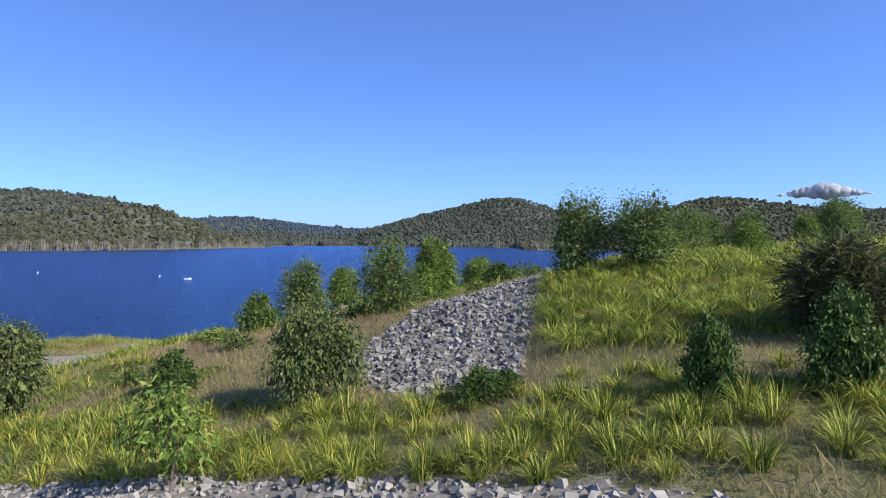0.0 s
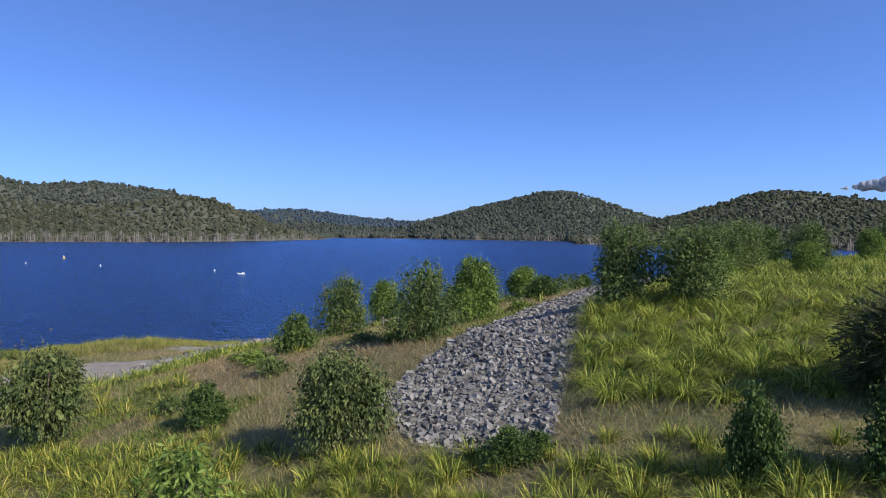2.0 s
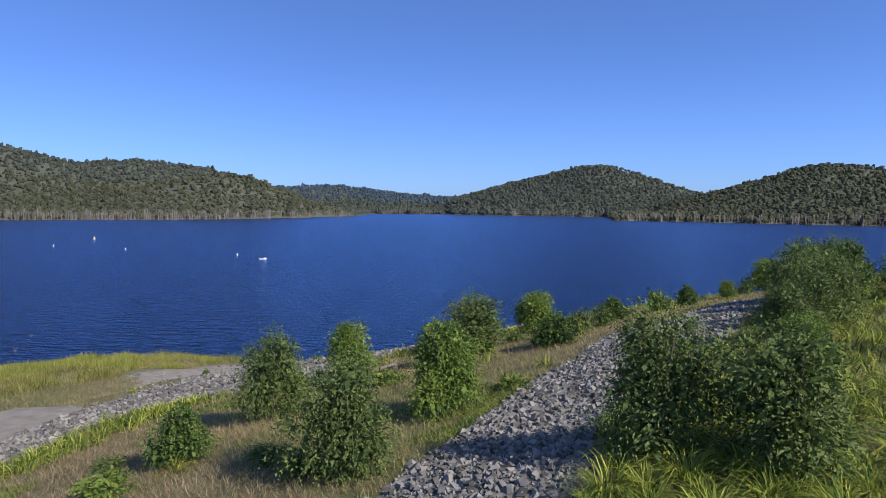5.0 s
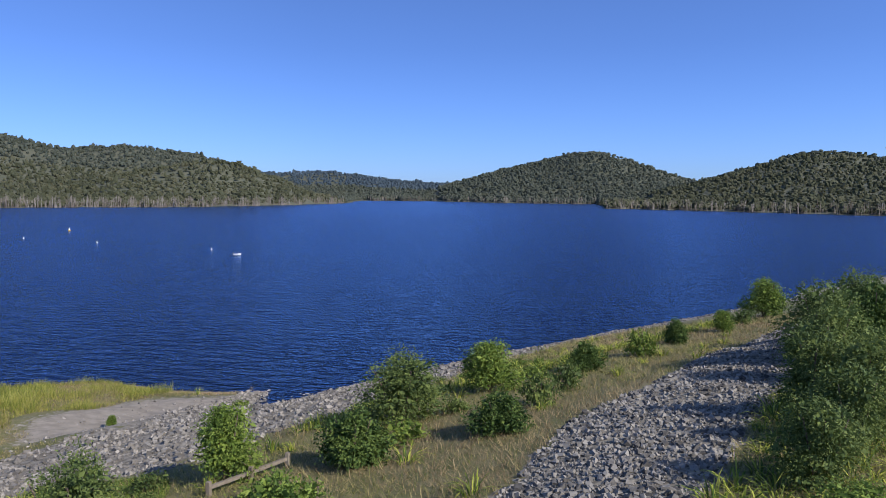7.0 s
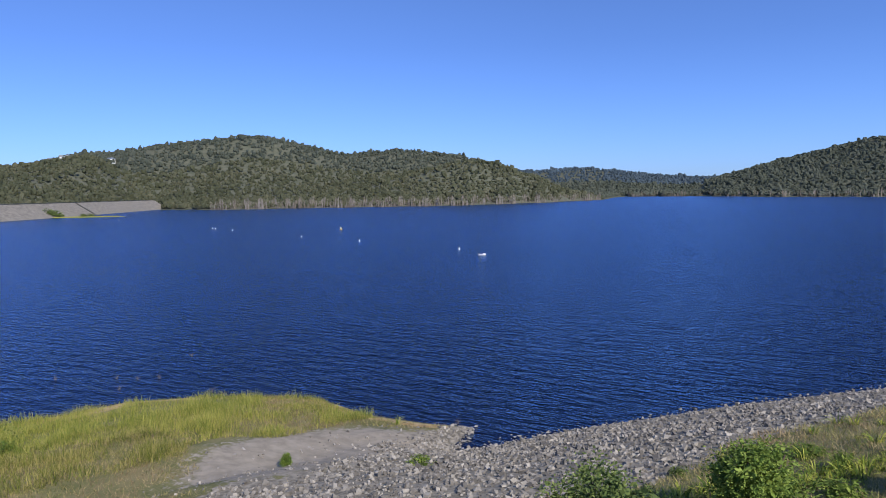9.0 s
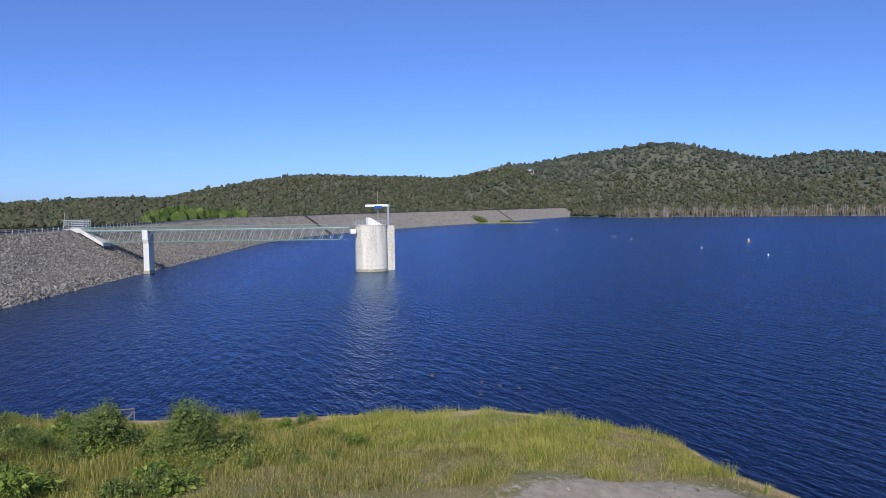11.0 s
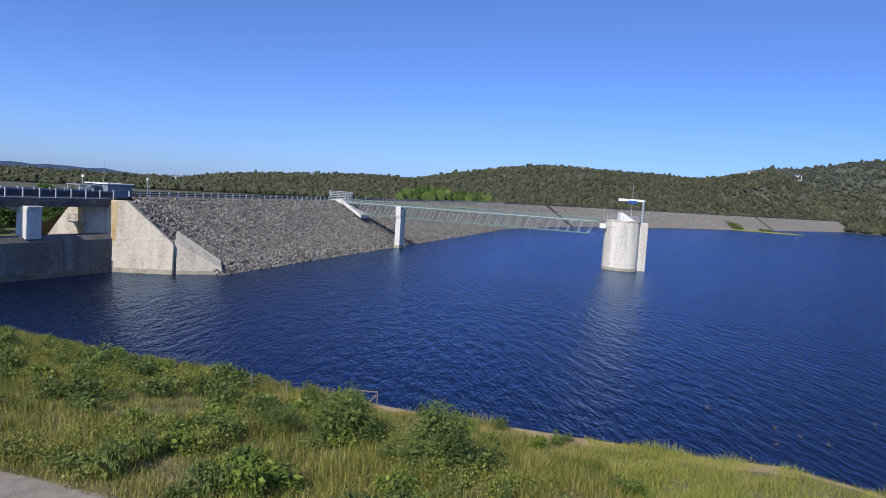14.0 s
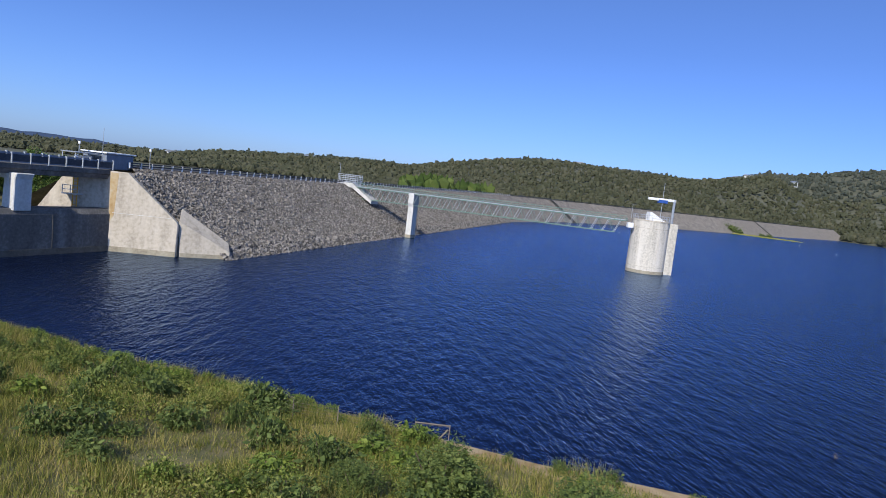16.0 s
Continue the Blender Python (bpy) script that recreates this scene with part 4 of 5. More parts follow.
stones("ramp_stones", "loose stones scattered over the gravel boat ramp", (-40, 42, -22, 71), 6.0,
       lambda px, py: 0.7 * np.clip(1.2 - np.hypot((px + 27) / 7, (py - 58) / 13), 0, 1) * (shore_distance(px, py) > -0.8), 0.05, 0.24, 14, mat=RIPRAP)


# ---- grasses ----
def blades(name, px, py, pz, length, width, lean, rng, mat, segments=1, way=None, sag=0.55):
    """Tapered blades that rise from the given places and bend over."""
    n = len(px)
    a = rng.uniform(0, 2 * np.pi, n) if way is None else way + rng.normal(0, 0.45, n)
    out = np.stack([np.cos(a), np.sin(a), np.zeros(n)], 1)
    b = a + np.pi / 2 + rng.normal(0, 0.5, n)
    side = np.stack([np.cos(b), np.sin(b), np.zeros(n)], 1) * (width / 2)[:, None]
    root = np.stack([px, py, pz], 1)
    rows = []
    for k in range(segments):
        s = k / segments
        mid = root + out * (length * lean * s ** 1.7)[:, None]
        mid[:, 2] += length * (s - lean * sag * s ** 2.4)
        rows += [mid - side * (1 - 0.5 * s), mid + side * (1 - 0.5 * s)]
    tip = root + out * (length * lean)[:, None]
    tip[:, 2] += length * (1 - lean * sag)
    v = np.stack(rows + [tip], 1).reshape(-1, 3)
    k = 2 * segments + 1
    base = np.arange(n) * k
    f = []
    for s in range(segments - 1):
        f += [np.stack([base + 2 * s, base + 2 * s + 1, base + 2 * s + 3], 1), np.stack([base + 2 * s, base + 2 * s + 3, base + 2 * s + 2], 1)]
    f.append(np.stack([base + k - 3, base + k - 2, base + k - 1], 1))
    return big_mesh(name, v, np.concatenate(f), mat)


def clump_points(rng, cx, cy, count, radius):
    a, r = rng.uniform(0, 2 * np.pi, (len(cx), count)), radius[:, None] * np.sqrt(rng.random((len(cx), count)))
    return (cx[:, None] + r * np.cos(a)).ravel(), (cy[:, None] + r * np.sin(a)).ravel(), a.ravel()


def apart(cx, cy, gap):
    """Leaves out places that crowd one already taken."""
    taken, keep = {}, []
    for i, (ax, ay) in enumerate(zip(cx, cy)):
        gx, gy = int(ax // gap), int(ay // gap)
        near = (taken.get((gx + dx, gy + dy), ()) for dx in (-1, 0, 1) for dy in (-1, 0, 1))
        if all(math.hypot(ax - qx, ay - qy) > gap for row in near for qx, qy in row):
            taken.setdefault((gx, gy), []).append((ax, ay))
            keep.append(i)
    return np.array(keep)


def bare(px, py):
    """Where no grass grows."""
    d = shore_distance(px, py)
    return (inside(px, py, CHUTE) | inside(px, py, VERGE) | (on_shore(px, py) > 0) | (line_distance(px, py, TRACK) < 2.5) | inside(px, py, SCREE) | inside(px, py, SPIT)
            | (np.hypot((px + 29.2) / 7, (py - 58) / 11.5) < 0.82 + 0.14 * wobble(px, py, 1.6)) | (d < np.where(px < -40, 0.02, 0.5))
            | ((px < -50) & (py > 30) & (py < 48) & (d < 1.3 + 1.5 * wobble(px, py, 1.5))))


def tussock_cover(px, py):
    chute_side = px > np.interp(py, [14, 20, 27, 37, 50, 68], [-0.2, 0.1, 0.4, 4.2, 8.8, 17])
    hill = chute_side * 0.98 * (0.6 + 0.4 * (wobble(px, py, 2.6) > -0.35)) * (py > 16.6 - 0.28 * px + 0.7 * wobble(px, py, 1.7))
    front = np.clip(1 - np.abs(py - (12.1 - 0.28 * px)) / 2.3, 0, 1) ** 0.3 * (0.25 + 0.75 * (wobble(px, py, 0.9) > -0.42))
    rim = (line_distance(px, py, [(-24, 22), (-19.6, 29.5), (-19.8, 36), (-18.5, 41)]) < 1.1) * 0.55 + (line_distance(px, py, [(-11, 45.5), (-5, 54), (2, 63), (9, 73)]) < 0.9) * 0.5
    field = rim + np.where(py > 24, 0.004, 0.018) + 0.05 * (wobble(px + 7, py, 3.4) > 0.55) * (px > -40) * (py < 24)
    return np.maximum(np.maximum(hill, front), field) * ~bare(px, py)


def tussocks():
    rng = np.random.default_rng(21)
    cx, cy, _ = spread(rng, (-34, 8.5, 24, 74), 14.0, tussock_cover)
    keep = apart(cx, cy, 0.37)
    cx, cy = cx[keep], cy[keep]
    # upright clumps along the verge, broad drooping domes on the slope above
    dome = (cy > 16.6 - 0.28 * cx) & (cx > -0.4)
    flat, round_ = np.where(~dome)[0], np.where(dome)[0]
    keep = np.concatenate([flat, round_[apart(cx[round_], cy[round_], 0.53)]])
    cx, cy, dome = cx[keep], cy[keep], dome[keep]
    close = dome & (np.hypot(cx - 3, cy - 10) < 14)
    near = np.hypot(cx, cy) < 30
    lone = np.where(near & ~dome)[0]
    lone = lone[np.argsort(np.hypot(cx[lone], cy[lone]))[:200]]
    shapes = []
    for k in range(8):
        ax, ay, way = clump_points(rng, np.zeros(1), np.zeros(1), 130, np.array([0.17]))
        shapes.append(blades("grass_tussock", ax, ay, np.full(len(ax), -0.05), rng.uniform(0.40, 0.86, len(ax)), rng.uniform(0.014, 0.027, len(ax)),
                             rng.uniform(0.2, 1.1, len(ax)), rng, TUSSOCK, 3, way, 0.75))
    for j, i in enumerate(lone):
        ob = tagged(new("grass_tussock", shapes[j % 8]), "upright yellow-green strap-leaf grass tussock on the bank", "grass tussock", "tussocks on the bank")
        s = rng.uniform(0.6, 1.05)
        ob.location, ob.rotation_euler, ob.scale = (cx[i], cy[i], ground_at(cx[i], cy[i])), (0, 0, rng.uniform(0, 6.28)), (s, s, s * rng.uniform(0.85, 1.1))
    rest = np.ones(len(cx), bool)
    rest[lone] = False
    for group, per, low, high, radius, lean, sag, wide in ((rest & ~dome & near, 62, 0.40, 0.86, 0.18, (0.2, 1.1), 0.75, 1.1), (rest & close, 185, 0.65, 1.15, 0.22, (0.45, 1.2), 0.92, 0.85),
                                                           (rest & dome & ~close & near, 80, 0.65, 1.15, 0.25, (0.45, 1.2), 0.92, 1.3), (rest & ~near, 26, 0.5, 1.1, 0.26, (0.3, 1.15), 0.88, 1.9)):
        size = rng.uniform(0.6, 1.1, group.sum())
        ax, ay, way = clump_points(rng, cx[group], cy[group], per, radius * size)
        sz = np.repeat(size, per)
        n = len(ax)
        me = blades("tussock_grass", ax, ay, ground_height(ax, ay) - 0.05, sz * rng.uniform(low, high, n), rng.uniform(0.015, 0.030, n) * wide,
                    rng.uniform(*lean, n), rng, TUSSOCK_DOME if sag > 0.8 else TUSSOCK, 3, way, sag)
        tagged(new("tussock_grass", me), "dense strap-leaf grass covering the slope", "grass", kind="stuff")


def field_grass():
    rng = np.random.default_rng(22)
    keep = lambda px, py: (0.30 + 0.70 * np.clip(1 - (np.hypot(px, py) - 17) / 30, 0, 1)) * ~bare(px, py)
    px, py, pz = spread(rng, (-45, 8, 18, 75), 300, lambda px, py: keep(px, py))
    n = len(px)
    dry = wobble(px, py, 3.7) + 0.6 * wobble(px, py, 1.3) + rng.normal(0, 0.5, n) - 0.9 * (ridge_offset(px, py) < -1) > np.where(px < 1, 0.05, 0.2)
    for name, text, mat, pick, low, high in (("meadow_grass", "mixed green and straw-coloured grass on the bank", GRASS, ~dry, 0.18, 0.50),
                                             ("dry_grass", "dry brown seeding grass among the green", DRYGRASS, dry, 0.15, 0.48)):
        k = pick.sum()
        far = 1 + np.clip((np.hypot(px[pick], py[pick]) - 20) / 40, 0, 1.2)
        me = blades(name, px[pick], py[pick], pz[pick] - 0.03, rng.uniform(low, high, k), rng.uniform(0.009, 0.020, k) * far, rng.uniform(0.35, 1.3, k), rng, mat, 1)
        tagged(new(name, me), text, "grass", kind="stuff")
    # low clover in patches
    px, py, pz = spread(rng, (-20, 12, -1, 50), 420, lambda px, py: (wobble(px + 3, py + 1, 2.9) + 0.5 * wobble(px, py, 0.9) > 0.72) * ~bare(px, py))
    k = len(px)
    me = blades("clover", px, py, pz + 0.02, rng.uniform(0.08, 0.2, k), rng.uniform(0.03, 0.055, k), rng.uniform(0.5, 1.2, k), rng, HEDGE, 1)
    tagged(new("clover", me), "patches of low bright green clover on the bank", "clover", kind="stuff")
    # the slope by the far side of the bank
    px, py, pz = spread(rng, (-90, -12, -34, 72), 125, lambda px, py: (~bare(px, py)).astype(float) * (0.55 + 0.45 * (wobble(px, py, 4.0) > -0.2)))
    d = shore_distance(px, py)
    reedy = (py > 47) & (d < 15)
    for name, text, mat, pick, low, high in (("slope_grass", "rough green grass on the lakeside slope", GRASS_GREEN, ~reedy, 0.35, 1.1),
                                             ("shore_reeds", "yellow-green reeds on the low spit", REED, reedy, 0.35, 0.95)):
        k = pick.sum()
        shag = 0.75 + 0.45 * wobble(px[pick], py[pick], 0.8) + 0.35 * wobble(px[pick] + 5, py[pick], 2.3)
        me = blades(name, px[pick], py[pick], pz[pick] - 0.03, rng.uniform(low, high, k) * np.clip(shag, 0.2, 1.6), rng.uniform(0.022, 0.045, k), rng.uniform(0.1, 0.9, k), rng, mat, 1)
        tagged(new(name, me), text, "grass", kind="stuff")


GRASS_GREEN = leafy("slope_grass", [(0.095, 0.118, 0.020), (0.235, 0.245, 0.046), (0.410, 0.335, 0.120)], 0.3, 0.55, 0.25)
tussocks()
field_grass()


# ---- trees and shrubs ----
def leaf_cloud(rng, lobes, count, length, width, droop, inner=0.5, outer=1.0):
    """Leaves as bent lozenges spread through and over the lobes (centre, radii)."""
    vol = np.array([r[0] * r[1] * r[2] for _, r in lobes]) ** 0.67
    pick = rng.choice(len(lobes), count, p=vol / vol.sum())
    c, r = np.array([l[0] for l in lobes])[pick], np.array([l[1] for l in lobes])[pick]
    u = rng.normal(size=(count, 3))
    u /= np.linalg.norm(u, axis=1)[:, None]
    # sprigs: leaves gather round fewer points
    sprig = rng.integers(0, max(8, count // 8), count)
    centre = rng.normal(size=(sprig.max() + 1, 3))
    centre /= np.linalg.norm(centre, axis=1)[:, None]
    u = centre[sprig] + rng.normal(0, 0.10, (count, 3))
    depth = rng.uniform(inner, outer, sprig.max() + 1)[sprig] + rng.normal(0, 0.04, count)
    p = c + u * r * depth[:, None]
    way = u * 0.7 + rng.normal(0, 0.6, (count, 3))
    way[:, 2] -= droop
    way /= np.linalg.norm(way, axis=1)[:, None]
    s = np.cross(way, rng.normal(size=(count, 3)))
    s /= np.linalg.norm(s, axis=1)[:, None]
    ln, wd = length * rng.uniform(0.6, 1.3, count)[:, None], width * rng.uniform(0.7, 1.2, count)[:, None]
    v = np.stack([p, p + way * ln * 0.45 + s * wd, p + way * ln, p + way * ln * 0.45 - s * wd], 1)
    keep = v[:, :, 2].min(1) > 0.02
    v = v[keep]
    f = np.arange(len(v) * 4).reshape(-1, 4)
    return v.reshape(-1, 3), f


def tree(name, label, height, width, seed, leaf_mat, leaves=4200, length=0.13, leaf_width=0.022, droop=0.5, clear=0.12, stems=3, lobe_count=9, taper=0.5):
    """A small tree: bent stems with limbs, and a crown of sprigs in uneven lobes."""
    rng = np.random.default_rng(seed)
    ob = empty(name)
    tagged(ob, label, "shrub" if height < 1.6 else "tree")
    bm = bmesh.new()
    lobes = []
    for k in range(lobe_count):
        h = clear + (1 - clear) * (0.12 + 0.80 * (k + rng.uniform(0, 0.6)) / lobe_count)
        spread_r = width / 2 * (1 - taper * max(0, h - 0.35) / 0.65)
        a = k * 2.4 + rng.uniform(-0.5, 0.5)
        off = spread_r * rng.uniform(0.3, 0.68)
        s = spread_r * rng.uniform(0.62, 0.9)
        lobes.append(((off * math.cos(a), off * math.sin(a), h * height * 0.86), (s, s, s * rng.uniform(0.75, 1.2) * min(1.3, height / width))))
    for k in range(stems):
        a = k * 6.28 / stems + rng.uniform(-0.6, 0.6)
        p = Vector((0.04 * math.cos(a), 0.04 * math.sin(a), -0.1))
        r = 0.016 * height + 0.01
        for j in range(4):
            q = p + Vector((math.cos(a) * width * 0.07 * rng.uniform(0.3, 1.5), math.sin(a) * width * 0.07 * rng.uniform(0.3, 1.5), height * 0.2))
            bar(bm, p, q, r, 6, r * 0.75)
            p, r = q, r * 0.75
    for c, s in lobes:
        h = c[2] * 0.55
        bar(bm, (c[0] * 0.15, c[1] * 0.15, h), c, 0.008 * height, 5, 0.003 * height)
    part("trunk", bm, BARK, ob)
    v, f = leaf_cloud(rng, lobes, leaves, length, leaf_width, droop)
    # larger leaves close to the limbs keep the crown from being seen through
    bulk = 2.4 if leaves > 1000 else 1.1
    iv, iface = leaf_cloud(rng, lobes, leaves // 7, length * bulk, leaf_width * bulk * 1.25, droop, 0.15, 0.68)
    mass = new("inner_foliage", big_mesh("inner_foliage", iv, iface, leaf_mat))
    mass.parent = ob
    crown = new("crown", big_mesh("crown", v, f, leaf_mat))
    crown.parent = ob
    return ob


def plant(kind_of, px, py, height, width, turn, first={}):
    """Sets a tree of the given kind; the first of each kind is moved there, the rest are copies."""
    ob, h0, w0 = kind_of
    m = Matrix.Translation((px, py, ground_at(px, py) - 0.03)) @ Matrix.Rotation(turn, 4, "Z") @ Matrix.Diagonal((width / w0, width / w0, height / h0, 1))
    if id(ob) not in first:
        first[id(ob)] = True
        ob.matrix_basis = m
        return ob
    made = copy_thing(ob, Matrix.Identity(4))
    made.matrix_basis = m
    return made


KINDS = {
    "wattle": (tree("wattle_tree", "dense grey-green wattle tree on the grassy bank", 3.2, 2.5, 31, WATTLE, 9000, 0.090, 0.0235, taper=0.3), 3.2, 2.5),
    "bushy": (tree("wattle_tree", "bushy green wattle tree reaching the ground", 3.0, 2.6, 32, WATTLE, 9000, 0.090, 0.0235, taper=0.35), 3.0, 2.6),
    "light": (tree("young_tree", "upright light-green young tree on the bank", 3.2, 2.1, 33, BRIGHT, 9000, 0.090, 0.0235, taper=0.6, lobe_count=11), 3.2, 2.1),
    "gum": (tree("gum_tree", "small gum tree with drooping grey-green leaves", 2.5, 2.2, 34, GUM, 9000, 0.098, 0.021, droop=1.2, clear=0.38, stems=2), 2.5, 2.2),
    "dark": (tree("dark_shrub", "dark green broad-leaved shrub", 1.8, 1.4, 35, DARKLEAF, 5200, 0.085, 0.026, taper=0.6), 1.8, 1.4),
    "sapling": (tree("broadleaf_sapling", "slender sapling with long fresh green leaves", 2.3, 1.6, 36, BRIGHT, 800, 0.21, 0.028, droop=0.7, clear=0.35, stems=1, lobe_count=6), 2.3, 1.6),
    "sheoak": (tree("sheoak_tree", "brownish feathery she-oak with fine needles", 3.2, 2.8, 37, SHEOAK, 11000, 0.22, 0.014, droop=0.2, taper=0.75, stems=1), 3.2, 2.8),
    "low": (tree("low_bush", "low rounded green bush in the grass", 1.1, 1.6, 38, HEDGE, 1050, 0.125, 0.031, clear=0.0, taper=0.3, lobe_count=7), 1.1, 1.6),
    "scrub": (tree("scrub_bush", "olive green scrub bush on the slope", 1.3, 1.9, 39, WATTLE, 1050, 0.125, 0.031, clear=0.0, taper=0.4, lobe_count=8), 1.3, 1.9),
}
PLANTED = [
    ("wattle", -11.6, 33.0, 3.4, 2.5), ("light", -11.3, 39.6, 3.1, 2.2), ("bushy", -5.7, 25.9, 3.0, 2.5), ("light", -4.6, 31.0, 3.4, 2.2),
    ("dark", -6.9, 39.9, 2.1, 1.9), ("wattle", -7.1, 45.2, 3.1, 3.3), ("light", -4.4, 50.3, 2.8, 2.6), ("dark", -2.5, 42.5, 1.6, 1.8),
    ("dark", -0.4, 55.0, 1.8, 1.5), ("dark", 4.5, 62.0, 1.7, 1.2), ("light", 11.7, 76.0, 3.4, 3.0), ("low", 2.4, 57.5, 1.6, 1.6), ("scrub", -1.6, 46.2, 1.5, 1.7), ("light", 7.6, 66.5, 1.7, 1.4), ("low", -6.2, 42.6, 0.9, 2.0), ("scrub", 9.4, 70.0, 1.2, 1.6), ("scrub", -0.9, 49.2, 1.5, 1.5),
    ("dark", -11.6, 28.0, 1.9, 1.5), ("wattle", 1.4, 24.9, 3.0, 2.3), ("wattle", 3.4, 24.2, 2.7, 2.5), ("bushy", 7.0, 41.4, 2.8, 2.3),
    ("dark", 10.3, 52.0, 3.2, 2.4), ("dark", 12.3, 53.8, 3.2, 2.0), ("bushy", 8.6, 46.8, 3.0, 2.4), ("wattle", 13.2, 48.0, 3.0, 2.8),
    ("bushy", 9.3, 50.2, 3.4, 3.2), ("wattle", 12.4, 56.2, 3.5, 2.8), ("bushy", 5.7, 35.8, 2.1, 1.9), ("light", 5.4, 32.2, 1.7, 1.7), ("bushy", 7.0, 38.4, 2.4, 2.1), ("wattle", 8.2, 40.0, 2.9, 2.3),
    ("light", 15.5, 44.0, 2.4, 1.8), ("light", 9.4, 33.6, 1.8, 1.5), ("gum", -5.2, 15.9, 2.6, 2.3), ("sapling", -6.7, 12.0, 2.3, 1.7),
    ("dark", -10.1, 18.4, 1.5, 1.1), ("scrub", -10.5, 23.2, 0.8, 1.3), ("dark", 2.9, 12.4, 1.8, 0.75), ("dark", 5.0, 12.3, 2.0, 1.1),
    ("sheoak", 6.2, 15.4, 2.5, 2.6), ("dark", -1.1, 14.3, 0.9, 0.9), ("dark", -0.6, 14.5, 0.6, 0.6), ("gum", -15.8, 19.0, 3.2, 2.8),
    ("light", -29.5, 55.5, 0.9, 0.7), ("wattle", -49.4, 32.1, 3.4, 3.6), ("wattle", -45.2, 37.5, 3.8, 3.6), ("scrub", -62.9, 22.3, 2.1, 3.0),
    ("scrub", -62.0, 13.6, 2.3, 3.0), ("low", -40.7, 29.7, 1.2, 3.0), ("scrub", -47.0, 40.3, 1.6, 2.3), ("low", -44.0, 47.0, 1.0, 1.6),
    ("bushy", -49.8, 28.6, 1.7, 2.6), ("low", -38.0, 36.2, 1.2, 2.6), ("scrub", -53.3, 16.4, 1.8, 2.6), ("light", -67.6, 12.2, 1.8, 2.0),
    ("low", -66.5, 15.6, 1.3, 2.0), ("scrub", -56.5, 19.7, 1.6, 2.6), ("low", -50.4, 25.1, 1.3, 2.4), ("scrub", -53.2, 27.0, 1.8, 2.8),
    ("low", -3.0, 46.0, 0.6, 1.2), ("low", -8.6, 37.0, 0.7, 1.6), ("low", -6.0, 18.5, 0.7, 1.2), ("low", -21.0, 56.5, 0.5, 1.2),
    ("wattle", 24.0, 62.0, 4.5, 3.6), ("bushy", 20.0, 52.0, 3.6, 3.2), ("wattle", 21.5, 40.0, 3.2, 3.0), ("bushy", 28.0, 70.0, 4.8, 4.0),
]
turner = random.Random(8)
for kind_name, px, py, height, width in PLANTED:
    plant(KINDS[kind_name], px, py, height, width, turner.uniform(0, 6.28))
# scattered scrub on the slope towards the dam
for k in range(190):
    px, py = turner.uniform(-72, -37), turner.uniform(-6, 47)
    d = float(shore_distance(np.array([px]), np.array([py]))[0])
    if d > 1.2 and float(line_distance(np.array([px]), np.array([py]), TRACK)[0]) > 2.6:
        thick = 1.0 if py < 36 else 0.6
        plant(KINDS[turner.choice(["scrub", "low", "scrub"])], px, py, turner.uniform(0.7, 2.0) * thick, turner.uniform(0.9, 2.6) * thick, turner.uniform(0, 6.28))
for k in range(44):
    px, py = turner.uniform(-20, -1), turner.uniform(20, 60)
    if not bool(bare(np.array([px]), np.array([py]))[0]):
        plant(KINDS[turner.choice(["low", "scrub"])], px, py, turner.uniform(0.3, 0.8), turner.uniform(0.7, 1.6), turner.uniform(0, 6.28))


# ---- far woods ----
def crowns(name, rng, px, py, pz, wide, tall, mat):
    """Rounded, uneven tree crowns in one mesh."""
    n = len(px)
    turn = np.arange(4) * np.pi / 2
    v0 = np.concatenate([np.stack([0.46 * np.cos(turn), 0.46 * np.sin(turn), np.full(4, 0.10)], 1),
                         np.stack([0.50 * np.cos(turn + 0.8), 0.50 * np.sin(turn + 0.8), np.full(4, 0.68)], 1), [(0, 0, 0.88)]])
    f0 = np.array([t for i in range(4) for t in ((i, (i + 1) % 4, 4 + i), ((i + 1) % 4, 4 + (i + 1) % 4, 4 + i), (4 + i, 4 + (i + 1) % 4, 8))])
    spin = rng.uniform(0, 1.57, n)
    cs, sn = np.cos(spin)[:, None], np.sin(spin)[:, None]
    v = v0[None] * rng.uniform(0.62, 1.38, (n, len(v0), 1))
    v = np.stack([v[:, :, 0] * cs - v[:, :, 1] * sn, v[:, :, 0] * sn + v[:, :, 1] * cs, v[:, :, 2]], 2)
    v = v * np.stack([wide, wide, tall], 1)[:, None, :] + np.stack([px, py, pz], 1)[:, None, :]
    return big_mesh(name, v.reshape(-1, 3), (f0[None] + (np.arange(n) * len(v0))[:, None, None]).reshape(-1, 3), mat)


